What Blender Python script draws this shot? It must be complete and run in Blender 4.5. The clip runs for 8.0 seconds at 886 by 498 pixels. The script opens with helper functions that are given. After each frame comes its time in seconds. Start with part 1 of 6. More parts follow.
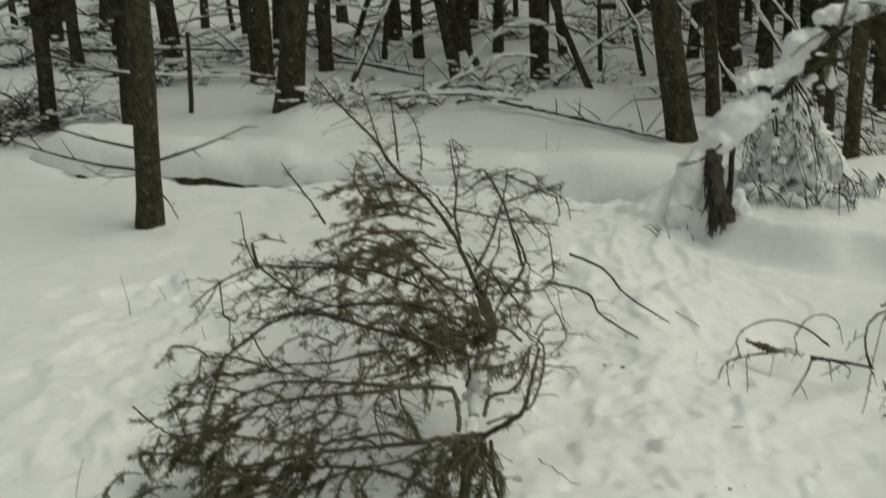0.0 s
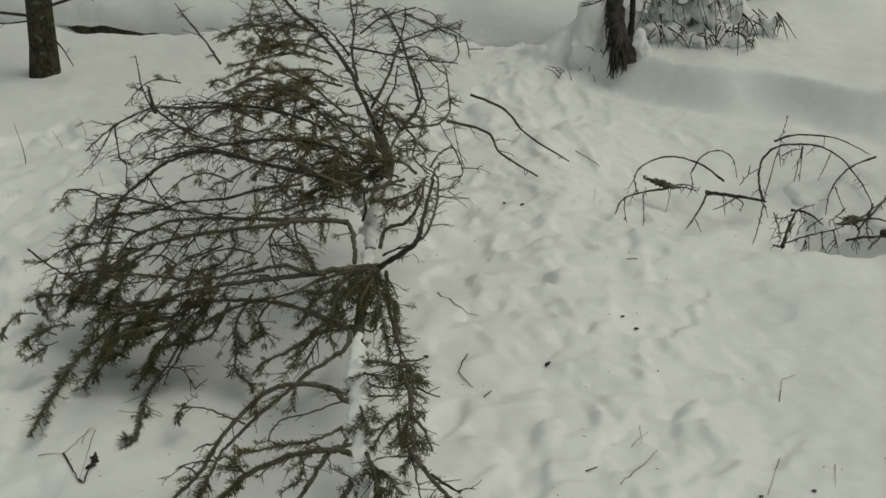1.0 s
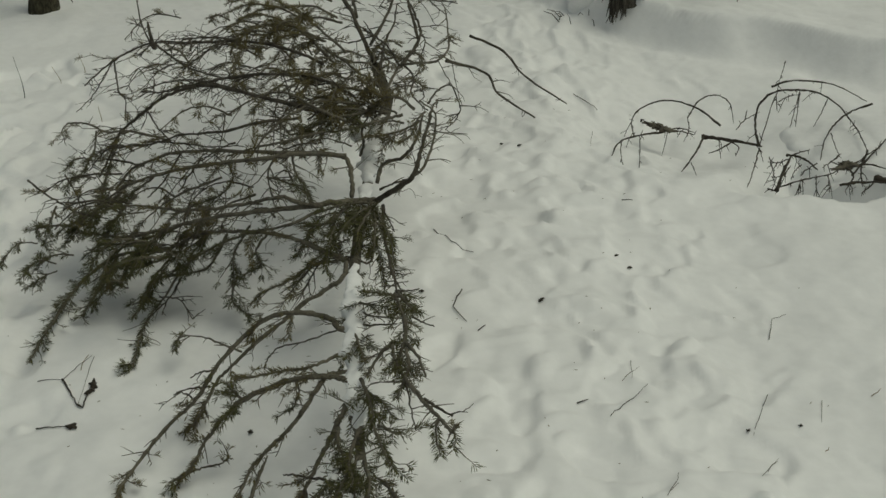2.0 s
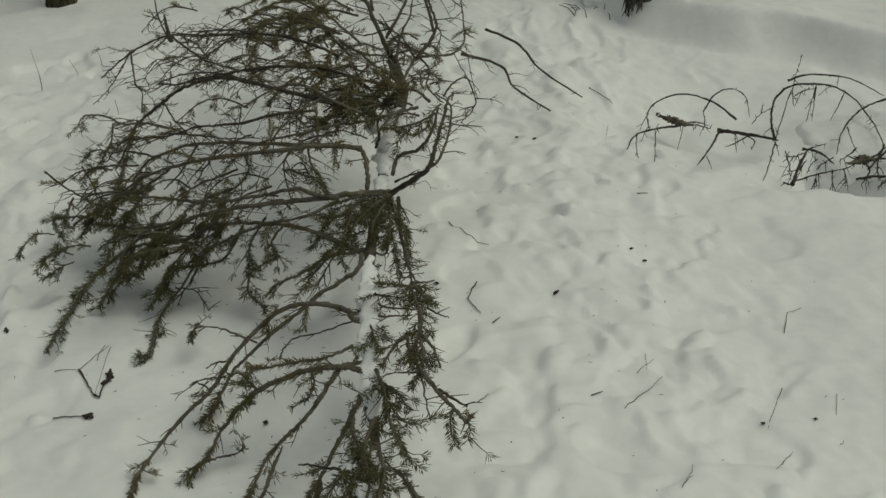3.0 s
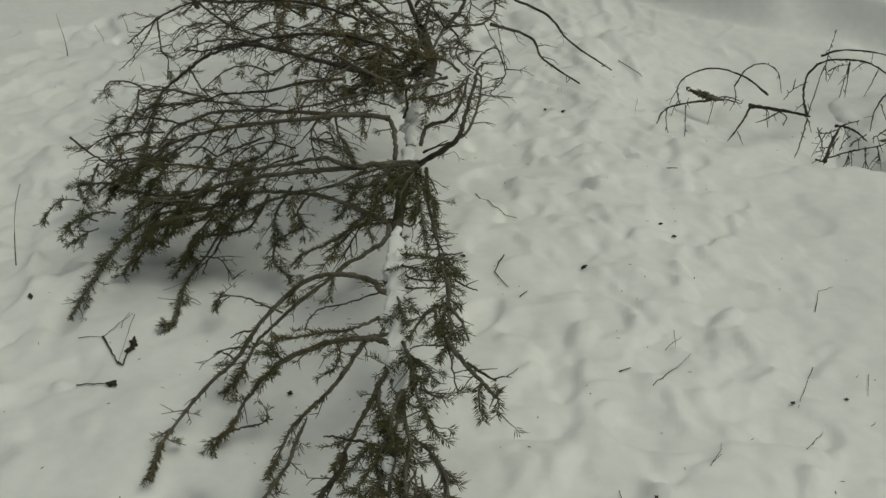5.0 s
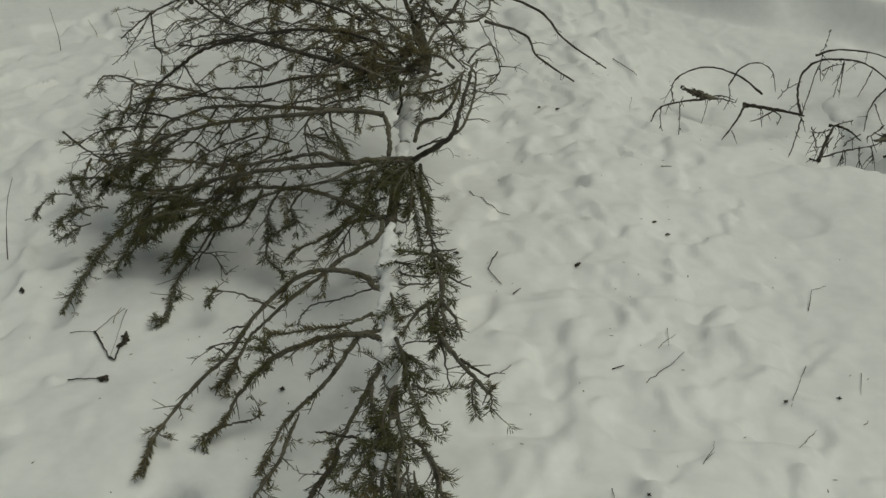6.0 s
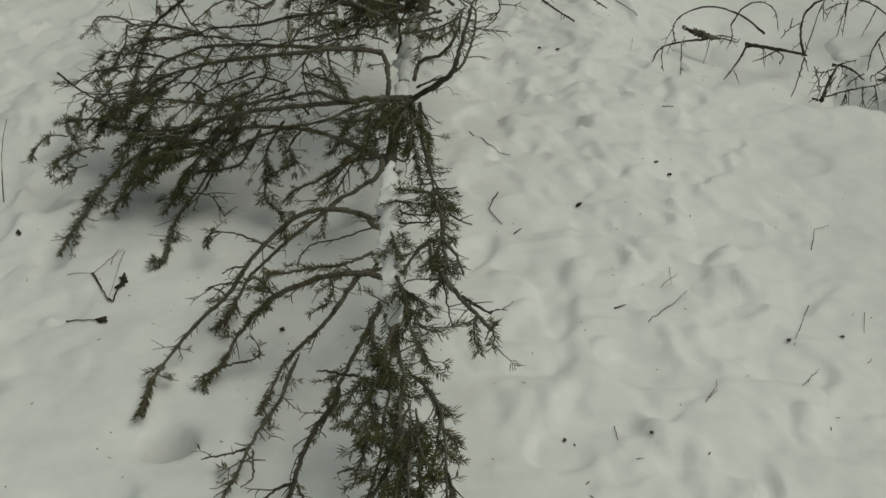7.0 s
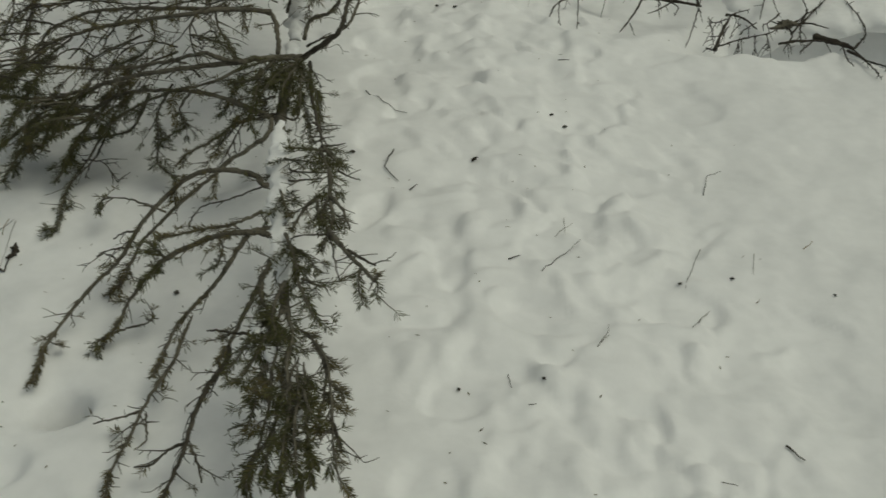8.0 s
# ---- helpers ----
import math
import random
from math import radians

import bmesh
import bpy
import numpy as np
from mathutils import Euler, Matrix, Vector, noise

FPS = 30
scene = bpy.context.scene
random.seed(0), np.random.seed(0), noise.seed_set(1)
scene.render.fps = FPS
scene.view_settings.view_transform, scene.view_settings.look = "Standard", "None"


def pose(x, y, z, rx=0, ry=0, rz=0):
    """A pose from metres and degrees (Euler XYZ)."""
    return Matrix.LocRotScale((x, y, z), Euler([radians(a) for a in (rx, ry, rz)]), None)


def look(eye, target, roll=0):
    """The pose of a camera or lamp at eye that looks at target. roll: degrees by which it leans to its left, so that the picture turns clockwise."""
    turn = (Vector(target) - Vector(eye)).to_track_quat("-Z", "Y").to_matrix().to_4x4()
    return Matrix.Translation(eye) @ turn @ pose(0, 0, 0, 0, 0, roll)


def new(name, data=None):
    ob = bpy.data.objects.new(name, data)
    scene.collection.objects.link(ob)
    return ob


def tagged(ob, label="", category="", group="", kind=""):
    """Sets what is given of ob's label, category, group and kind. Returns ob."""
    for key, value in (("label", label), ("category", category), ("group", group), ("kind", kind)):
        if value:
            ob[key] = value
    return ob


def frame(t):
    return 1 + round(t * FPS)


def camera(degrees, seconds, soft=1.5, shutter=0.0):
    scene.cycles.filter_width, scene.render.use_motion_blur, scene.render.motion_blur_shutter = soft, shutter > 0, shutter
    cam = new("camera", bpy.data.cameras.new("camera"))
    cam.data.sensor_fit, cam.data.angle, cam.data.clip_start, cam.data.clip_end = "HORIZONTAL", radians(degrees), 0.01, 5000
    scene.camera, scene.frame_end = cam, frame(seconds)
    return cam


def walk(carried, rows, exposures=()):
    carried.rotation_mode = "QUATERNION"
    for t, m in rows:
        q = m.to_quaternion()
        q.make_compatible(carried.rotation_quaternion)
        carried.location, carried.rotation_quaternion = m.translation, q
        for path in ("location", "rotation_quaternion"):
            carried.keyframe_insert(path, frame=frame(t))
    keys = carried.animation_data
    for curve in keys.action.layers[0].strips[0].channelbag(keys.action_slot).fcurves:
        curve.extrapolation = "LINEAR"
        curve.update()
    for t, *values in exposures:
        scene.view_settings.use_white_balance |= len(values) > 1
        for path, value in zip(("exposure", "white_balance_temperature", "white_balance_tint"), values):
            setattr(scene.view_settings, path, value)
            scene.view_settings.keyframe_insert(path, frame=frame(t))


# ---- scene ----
cam = camera(38.0, 8.0, soft=1.45, shutter=0.3)
PATH = (
    (0, pose(0.000, 0.000, 1.571, 71.57, 0, 2.58) @ pose(0, 0, 0, 0, 0, -2.11)),
    (0.1, pose(0.010, -0.003, 1.557, 70.51, 0, 2.20) @ pose(0, 0, 0, 0, 0, -2.16)),
    (0.2, pose(0.013, -0.007, 1.544, 69.59, 0, 1.73) @ pose(0, 0, 0, 0, 0, -2.04)),
    (0.3, pose(0.017, -0.012, 1.529, 68.88, 0, 1.26) @ pose(0, 0, 0, 0, 0, -1.87)),
    (0.4, pose(0.018, -0.012, 1.534, 68.04, 0, 0.74) @ pose(0, 0, 0, 0, 0, -1.77)),
    (0.5, pose(0.031, -0.011, 1.530, 67.39, 0, 0.45) @ pose(0, 0, 0, 0, 0, -1.89)),
    (0.6, pose(0.032, -0.014, 1.516, 66.91, 0, -0.07) @ pose(0, 0, 0, 0, 0, -1.60)),
    (0.8, pose(0.046, -0.025, 1.515, 65.86, 0, -0.65) @ pose(0, 0, 0, 0, 0, -1.83)),
    (1, pose(0.049, -0.029, 1.514, 65.25, 0, -1.16) @ pose(0, 0, 0, 0, 0, -1.63)),
    (1.5, pose(0.050, -0.053, 1.501, 63.57, 0, -1.64) @ pose(0, 0, 0, 0, 0, -0.82)),
    (3, pose(0.049, -0.078, 1.489, 62.89, 0, -0.51) @ pose(0, 0, 0, 0, 0, -0.88)),
    (3.5, pose(0.048, -0.070, 1.491, 62.76, 0, -0.43) @ pose(0, 0, 0, 0, 0, -0.80)),
    (4, pose(0.034, -0.060, 1.485, 62.25, 0, 0.00) @ pose(0, 0, 0, 0, 0, -0.53)),
    (4.5, pose(0.033, -0.053, 1.478, 61.76, 0, 0.57) @ pose(0, 0, 0, 0, 0, -0.71)),
    (6, pose(0.031, -0.048, 1.465, 61.66, 0, 0.14) @ pose(0, 0, 0, 0, 0, 0.06)),
    (6.5, pose(0.025, -0.033, 1.461, 59.97, 0, -0.23) @ pose(0, 0, 0, 0, 0, -0.34)),
    (7, pose(0.026, -0.037, 1.435, 59.42, 0, 0.04) @ pose(0, 0, 0, 0, 0, -0.11)),
    (7.5, pose(0.055, -0.044, 1.428, 58.10, 0, -1.04) @ pose(0, 0, 0, 0, 0, -1.38)),
    (8, pose(0.095, -0.060, 1.419, 57.97, 0, -3.65) @ pose(0, 0, 0, 0, 0, -0.28)),
)
walk(cam, PATH, exposures=((0, -0.92, 7250, -6), (0.5, -1.10, 7250, -6), (1, -1.22, 7200, -6), (1.7, -1.27, 7150, -6), (3.5, -1.27, 7150, -6), (8, -1.29, 7150, -6)))

# world: an overcast winter sky and a broad, weak sun behind the cloud
world = bpy.data.worlds.new("overcast_sky")
scene.world = world
world.use_nodes = True
wn = world.node_tree.nodes
sky = wn.new("ShaderNodeTexSky")
sky.sky_type, sky.sun_disc = "NISHITA", False
sky.sun_elevation, sky.sun_rotation = radians(64), radians(104)
sky.air_density, sky.dust_density, sky.ozone_density = 1.0, 6.0, 1.0
wn["Background"].inputs["Strength"].default_value = 0.142
veil = wn.new("ShaderNodeHueSaturation")  # cloud takes most of the blue out of the sky
veil.inputs["Saturation"].default_value = 0.5
world.node_tree.links.new(sky.outputs["Color"], veil.inputs["Color"])
world.node_tree.links.new(veil.outputs["Color"], wn["Background"].inputs["Color"])
sun = new("sun", bpy.data.lights.new("sun", "SUN"))
sun.data.energy, sun.data.angle, sun.data.color = 0.62, radians(45), (0.94, 0.97, 1.0)
sun.matrix_world = look((3.7, -0.9, 7.8), (0, 0, 0))


# ---- materials ----
def grain(name, dark, light, scale, rough, bump=0.3, stretch=(1, 1, 1), fine=8.0, metres=0.004, spot=None, spot_scale=3.0, spot_from=0.6):
    """A rough two-colour surface: broad patches, fine grain, relief; spot: a third colour in patches (lichen, moss)."""
    mat = bpy.data.materials.new(name)
    mat.use_nodes = True
    n, l = mat.node_tree.nodes, mat.node_tree.links
    b = n["Principled BSDF"]
    b.inputs["Roughness"].default_value = rough
    tc, mp = n.new("ShaderNodeTexCoord"), n.new("ShaderNodeMapping")
    mp.inputs["Scale"].default_value = stretch
    l.new(tc.outputs["Object"], mp.inputs["Vector"])
    broad, small = n.new("ShaderNodeTexNoise"), n.new("ShaderNodeTexNoise")
    for t, s in ((broad, scale), (small, scale * fine)):
        t.inputs["Scale"].default_value, t.inputs["Detail"].default_value = s, 5
        l.new(mp.outputs["Vector"], t.inputs["Vector"])
    add = n.new("ShaderNodeMath")
    add.operation = "ADD"
    l.new(broad.outputs["Fac"], add.inputs[0])
    l.new(small.outputs["Fac"], add.inputs[1])
    ramp = n.new("ShaderNodeValToRGB")
    ramp.color_ramp.elements[0].position, ramp.color_ramp.elements[0].color = 0.36, (*dark, 1)
    ramp.color_ramp.elements[1].position, ramp.color_ramp.elements[1].color = 0.66, (*light, 1)
    half = n.new("ShaderNodeMath")
    half.operation = "MULTIPLY"
    half.inputs[1].default_value = 0.5
    l.new(add.outputs[0], half.inputs[0])
    l.new(half.outputs[0], ramp.inputs["Fac"])
    colour = ramp.outputs["Color"]
    if spot:
        sp, sr, mx = n.new("ShaderNodeTexNoise"), n.new("ShaderNodeValToRGB"), n.new("ShaderNodeMix")
        sp.inputs["Scale"].default_value, sp.inputs["Detail"].default_value = spot_scale, 6
        l.new(tc.outputs["Object"], sp.inputs["Vector"])
        sr.color_ramp.elements[0].position, sr.color_ramp.elements[1].position = spot_from, spot_from + 0.06
        l.new(sp.outputs["Fac"], sr.inputs["Fac"])
        mx.data_type = "RGBA"
        l.new(sr.outputs["Color"], mx.inputs["Factor"])
        l.new(colour, mx.inputs["A"])
        mx.inputs["B"].default_value = (*spot, 1)
        colour = mx.outputs["Result"]
    l.new(colour, b.inputs["Base Color"])
    bp = n.new("ShaderNodeBump")
    bp.inputs["Strength"].default_value, bp.inputs["Distance"].default_value = bump, metres
    l.new(small.outputs["Fac"], bp.inputs["Height"])
    l.new(bp.outputs["Normal"], b.inputs["Normal"])
    b.inputs["Specular IOR Level"].default_value = 0.25
    return mat


def per_piece(name, dark, light, rough):
    """A colour that varies from needle to needle."""
    mat = bpy.data.materials.new(name)
    mat.use_nodes = True
    n, l = mat.node_tree.nodes, mat.node_tree.links
    b, g, r = n["Principled BSDF"], n.new("ShaderNodeNewGeometry"), n.new("ShaderNodeValToRGB")
    r.color_ramp.elements[0].color, r.color_ramp.elements[1].color = (*dark, 1), (*light, 1)
    l.new(g.outputs["Random Per Island"], r.inputs["Fac"])
    l.new(r.outputs["Color"], b.inputs["Base Color"])
    b.inputs["Roughness"].default_value = rough
    b.inputs["Specular IOR Level"].default_value = 0.3
    return mat


SNOW = grain("snow", (0.85, 0.855, 0.86), (0.92, 0.925, 0.93), 6, 0.75, 0.35, metres=0.006)
SNOW_GROUND = grain("trodden_snow", (0.85, 0.855, 0.86), (0.92, 0.925, 0.93), 4, 0.75, 0.22, fine=9, metres=0.006)
BARK_LIMB = grain("fir_limb_bark", (0.058, 0.052, 0.040), (0.190, 0.173, 0.135), 30, 0.85, 0.4, metres=0.002, spot=(0.15, 0.15, 0.125), spot_scale=40, spot_from=0.64)
BARK_TWIG = grain("fir_twig_bark", (0.034, 0.030, 0.023), (0.115, 0.102, 0.080), 30, 0.85, 0.4, metres=0.002)
BARK_DEAD = grain("dead_twig_bark", (0.026, 0.022, 0.017), (0.075, 0.064, 0.050), 40, 0.85, 0.3, metres=0.001)
BARK_PINE = grain("trunk_bark", (0.022, 0.020, 0.012), (0.098, 0.091, 0.058), 18, 0.9, 1.0, stretch=(1.5, 1.5, 0.7), fine=4, metres=0.018, spot=(0.13, 0.135, 0.09), spot_scale=30, spot_from=0.60)
WOOD_TORN = grain("torn_wood", (0.035, 0.031, 0.025), (0.22, 0.20, 0.165), 20, 0.9, 0.9, stretch=(5, 5, 0.4), metres=0.010)
NEEDLE = per_piece("fir_needles", (0.030, 0.034, 0.010), (0.106, 0.102, 0.032), 0.55)
NEEDLE_DRY = per_piece("dry_needles", (0.050, 0.043, 0.016), (0.155, 0.130, 0.052), 0.7)
NEEDLE_FAR = per_piece("crown_needles", (0.018, 0.026, 0.014), (0.05, 0.055, 0.03), 0.7)
GRASS_DRY = grain("dry_grass", (0.22, 0.17, 0.10), (0.36, 0.29, 0.18), 30, 0.8)

# ---- mesh tools ----
rng = random.Random(7)
UP = np.array([0.0, 0.0, 1.0])


def unit(v):
    return v / (np.linalg.norm(v) + 1e-9)


def smooth_path(points, steps=6):
    """A Catmull-Rom curve through the points."""
    p = np.array(points, float)
    p = np.vstack([2 * p[0] - p[1], p, 2 * p[-1] - p[-2]])
    out = []
    for i in range(1, len(p) - 2):
        for s in range(steps):
            t = s / steps
            out.append(0.5 * (2 * p[i] + (p[i + 1] - p[i - 1]) * t + (2 * p[i - 1] - 5 * p[i] + 4 * p[i + 1] - p[i + 2]) * t * t
                              + (3 * p[i] - p[i - 1] - 3 * p[i + 1] + p[i + 2]) * t ** 3))
    out.append(p[-2])
    return np.array(out)


def wavy(x, y, z, scale, seed=0.0):
    return noise.noise(Vector((x * scale + seed, y * scale - seed, z * scale + 2 * seed)))


class Shape:
    """Collects rings, blades and lumps into one mesh. base: the thing's own origin, where places are given in the world."""

    def __init__(self, base=(0, 0, 0)):
        self.verts, self.faces, self.base = [], [], base

    def tube(self, path, radii, sides=5, flat=1.0, rough=0.0, seed=0.0):
        path = np.asarray(path, float)
        start, k = len(self.verts), len(path)
        ref = UP
        for i in range(k):
            t = unit(path[min(i + 1, k - 1)] - path[max(i - 1, 0)])
            a = np.cross(t, ref)
            if np.linalg.norm(a) < 0.2:
                a = np.cross(t, np.array([1.0, 0, 0]))
            a = unit(a)
            b = unit(np.cross(a, t))
            r = radii[i]
            for j in range(sides):
                w = 2 * math.pi * j / sides
                q = r
                if rough:
                    q *= 1 + rough * wavy(*(path[i] + r * (a * math.cos(w) + b * math.sin(w))), 0.8 / max(r, 0.01), seed)
                self.verts.append(path[i] + q * (a * math.cos(w) + b * math.sin(w) * flat))
        for i in range(k - 1):
            for j in range(sides):
                o, m = start + i * sides, (j + 1) % sides
                self.faces.append((o + j, o + m, o + sides + m, o + sides + j))
        self.faces.append(tuple(start + j for j in range(sides))[::-1])
        self.faces.append(tuple(start + (k - 1) * sides + j for j in range(sides)))

    def needles(self, path, spacing, length, rnd, spread=0.9):
        """Flat-sprayed needles along a twig."""
        path = np.asarray(path, float)
        for i in range(len(path) - 1):
            seg = path[i + 1] - path[i]
            n = max(1, int(2.3 * np.linalg.norm(seg) / spacing))
            t = unit(seg)
            s = np.cross(t, UP)
            s = unit(s) if np.linalg.norm(s) > 0.1 else np.array([1.0, 0, 0])
            b = np.cross(s, t)
            for j in range(n):
                for side in (-1, 1):
                    p = path[i] + seg * (j + rnd.random()) / n
                    d = unit(t * rnd.uniform(0.5, 1.1) + side * s * spread * rnd.uniform(0.6, 1.0) + b * rnd.uniform(-0.6, 0.8))
                    w = unit(np.cross(d, b)) * rnd.uniform(0.0007, 0.0011)
                    e, o = p + d * length * rnd.uniform(0.65, 1.1), len(self.verts)
                    m = p + d * length * 0.45
                    self.verts += [p, m + w, e, m - w, m + b * 0.0006]
                    self.faces += [(o, o + 1, o + 4), (o + 1, o + 2, o + 4), (o + 2, o + 3, o + 4), (o + 3, o, o + 4)]

    def lump(self, centre, size, seed, levels=2, rough=0.3, freq=1.6):
        """A rounded, uneven lump."""
        bm = bmesh.new()
        bmesh.ops.create_icosphere(bm, subdivisions=levels, radius=1.0)
        o = len(self.verts)
        for v in bm.verts:
            k = 1 + rough * noise.noise(v.co * freq + Vector((seed, -seed, 2.3 * seed)))
            self.verts.append(np.array(centre) + np.array(v.co) * k * np.array(size))
        self.faces += [tuple(o + v.index for v in f.verts) for f in bm.faces]
        bm.free()

    def mesh(self, name, material, smooth=True):
        me = bpy.data.meshes.new(name)
        me.from_pydata([tuple(float(c) - o for c, o in zip(v, self.base)) for v in self.verts], [], self.faces)
        me.materials.append(material)
        if smooth:
            me.polygons.foreach_set("use_smooth", [True] * len(me.polygons))
        me.update()
        return me


def part(name, shape, material, parent, label="", smooth=True):
    ob = new(name, shape.mesh(name, material, smooth))
    ob.parent = parent
    return tagged(ob, label) if label else ob


def merge(ob, voxel, rounds):
    """Melts overlapping lumps into one soft body of snow."""
    m = ob.modifiers.new("melt", "REMESH")
    m.mode, m.voxel_size, m.use_smooth_shade = "VOXEL", voxel, True
    m = ob.modifiers.new("soften", "SMOOTH")
    m.factor, m.iterations = 0.5, rounds
    return ob


def thing(name, at, label, category, group="", kind=""):
    """An Empty at the thing's base, to carry its parts."""
    ob = new(name)
    ob.empty_display_size = 0.1
    ob.location = at
    return tagged(ob, label, category, group, kind)


# ---- ground: one sheet of snow ----
def axis(dense_from, dense_to, step, low, high):
    inner = list(np.arange(dense_from, dense_to, step))
    up, down, s = [], [], step
    v = inner[-1]
    while v < high:
        s = min(s * 1.16, 8)
        v += s
        up.append(v)
    v, s = inner[0], step
    while v > low:
        s = min(s * 1.16, 8)
        v -= s
        down.append(v)
    return np.array(down[::-1] + inner + up)


def bowl(x, y, cx, cy, rx, ry, turn=0.0):
    c, s = math.cos(turn), math.sin(turn)
    u, v = ((x - cx) * c + (y - cy) * s) / rx, (-(x - cx) * s + (y - cy) * c) / ry
    return u * u + v * v


def step01(v, a, b):
    t = np.clip((v - a) / (b - a), 0, 1)
    return t * t * (3 - 2 * t)


tread = random.Random(21)
TREADS = []  # old footprints and lumps of broken snow: place, half width and length, turn, height, crispness
for _ in range(330):  # the trodden band that leads away past the fallen tree
    ty = tread.uniform(1.15, 5.4)
    TREADS.append((tread.uniform(0.10, 0.98) + 0.05 * math.sin(ty * 2), ty, tread.uniform(0.035, 0.070), tread.uniform(0.06, 0.13), tread.gauss(0, 0.6), tread.uniform(-0.020, -0.002), tread.uniform(0.3, 0.8)))
for _ in range(620):
    ty = tread.uniform(1.15, 5.0)
    TREADS.append((tread.gauss(0.52, 0.24), ty, tread.uniform(0.015, 0.042), tread.uniform(0.02, 0.06), tread.uniform(0, 3), tread.uniform(0.003, 0.010), tread.uniform(0, 0.4)))
for _ in range(520):  # crumbs
    TREADS.append((tread.gauss(0.52, 0.22), tread.uniform(1.15, 4.6), tread.uniform(0.008, 0.018), tread.uniform(0.010, 0.026), tread.uniform(0, 3), tread.uniform(0.0015, 0.005), tread.uniform(0.1, 0.5)))
for _ in range(110):  # older tracks on the other side of it
    ty = tread.uniform(1.3, 4.4)
    TREADS.append((-0.98 + tread.gauss(0, 0.18) - 0.05 * ty, ty, tread.uniform(0.04, 0.07), tread.uniform(0.06, 0.12), tread.gauss(0, 0.6), tread.uniform(-0.026, -0.004), tread.uniform(0.3, 0.7)))
for _ in range(170):
    ty = tread.uniform(1.3, 4.4)
    TREADS.append((-0.98 + tread.gauss(0, 0.2) - 0.05 * ty, ty, tread.uniform(0.018, 0.045), tread.uniform(0.02, 0.06), tread.uniform(0, 3), tread.uniform(0.003, 0.013), tread.uniform(0, 0.3)))


def footprints(xs, ys):
    """Heights of all the prints and lumps over a grid."""
    z = np.zeros((len(ys), len(xs)))
    for cx, cy, rx, ry, turn, level, crisp in TREADS:
        level *= 1 - 0.55 * float(step01(cx, 0.62, 0.85))  # shallower beside the trodden strip
        reach = 1.25 * max(rx, ry) + 0.03
        i0, i1 = np.searchsorted(xs, (cx - reach, cx + reach))
        j0, j1 = np.searchsorted(ys, (cy - reach, cy + reach))
        x, y = np.meshgrid(xs[i0:i1], ys[j0:j1])
        wx, wy = x + 0.016 * np.sin(19 * y + 2 * np.sin(13 * x)), y + 0.016 * np.sin(17 * x + 2 * np.sin(15 * y))
        d = bowl(wx, wy, cx, cy, rx, ry, turn)
        m = 1 - step01(d, crisp, 1.35)
        part_of = z[j0:j1, i0:i1]
        z[j0:j1, i0:i1] = part_of * (1 - 0.7 * m) + level * m if level < 0 else part_of + level * m
    return z


def snow_height(x, y):
    x, y = np.asarray(x, float), np.asarray(y, float)
    z = 0.05 * np.exp(-bowl(x, y, 0.02, 2.4, 0.5, 1.3)) - 0.035 * step01(x, 0.4, 0.9)
    # gentle dip about the dead branch, and a pit with a crisp near rim where it comes out of the snow
    z = z - 0.08 * np.exp(-bowl(x, y, 1.0, 3.80, 0.40, 0.36) ** 1.5)
    rim = 3.215 - 0.20 * step01(x, 1.38, 1.62) + 0.02 * np.sin(x * 9) + 0.012 * np.sin(x * 23)
    z = z - 0.27 * step01(y, rim, rim + 0.05) * (1 - step01(y, 3.38, 3.70)) * step01(x - 0.35 * (y - 3.2) + 0.02 * np.sin(y * 40), 0.86, 1.36) * (1 - step01(x, 1.8, 2.1))
    # the bank with a steep lip beyond
    lip = np.clip((y - 4.70 + 0.57 * (x - 0.74) + 0.03 * np.sin(x * 8) + 0.012 * np.sin(x * 21 + y * 9) + 0.03 + 0.16 * np.clip(x - 0.74, 0, 0.8)) / (0.06 + 0.16 * np.clip(x - 0.74, 0, 0.8)), 0, 1)
    z = z + 0.145 * lip ** 2.0 * step01(x, 0.62, 0.85) * (1 - step01(x, 2.0, 3.2)) * (1 - step01(y, 5.2, 6.0))
    z = z + 0.07 * np.exp(-bowl(x, y, 0.35, 4.75, 0.45, 0.3)) + 0.05 * np.exp(-bowl(x, y, 1.1, 4.95, 0.5, 0.3))
    z = z + 0.12 * np.exp(-bowl(x, y, 1.80, 5.15, 0.35, 0.22))
    z = z + 0.04 * np.exp(-bowl(x, y, 0.1, 5.58, 0.9, 0.22, -0.1)) + 0.16 * np.exp(-bowl(x, y, -0.98, 6.75, 0.3, 0.4))
    z = z + 0.12 * np.exp(-bowl(x, y, 0.75, 4.98, 0.22, 0.2))
    # hollows melted out under the fallen log
    z = z - 0.10 * np.exp(-bowl(x, y, -1.24, 5.82, 0.34, 0.11, -0.3) ** 2) - 0.06 * np.exp(-bowl(x, y, -2.03, 6.06, 0.12, 0.08, -0.3) ** 2)
    z = z - 0.055 * np.exp(-bowl(x, y, 0.60, 5.28, 0.06, 0.07) ** 2) - 0.045 * np.exp(-bowl(x, y, 0.42, 5.33, 0.09, 0.06) ** 2)
    # boot pit beside the tree
    z = z - 0.03 * np.exp(-bowl(x, y, -0.470, 1.750, 0.070, 0.065)) - 0.48 * np.exp(-bowl(x, y, -0.456, 1.722, 0.036, 0.038) ** 2)
    return z


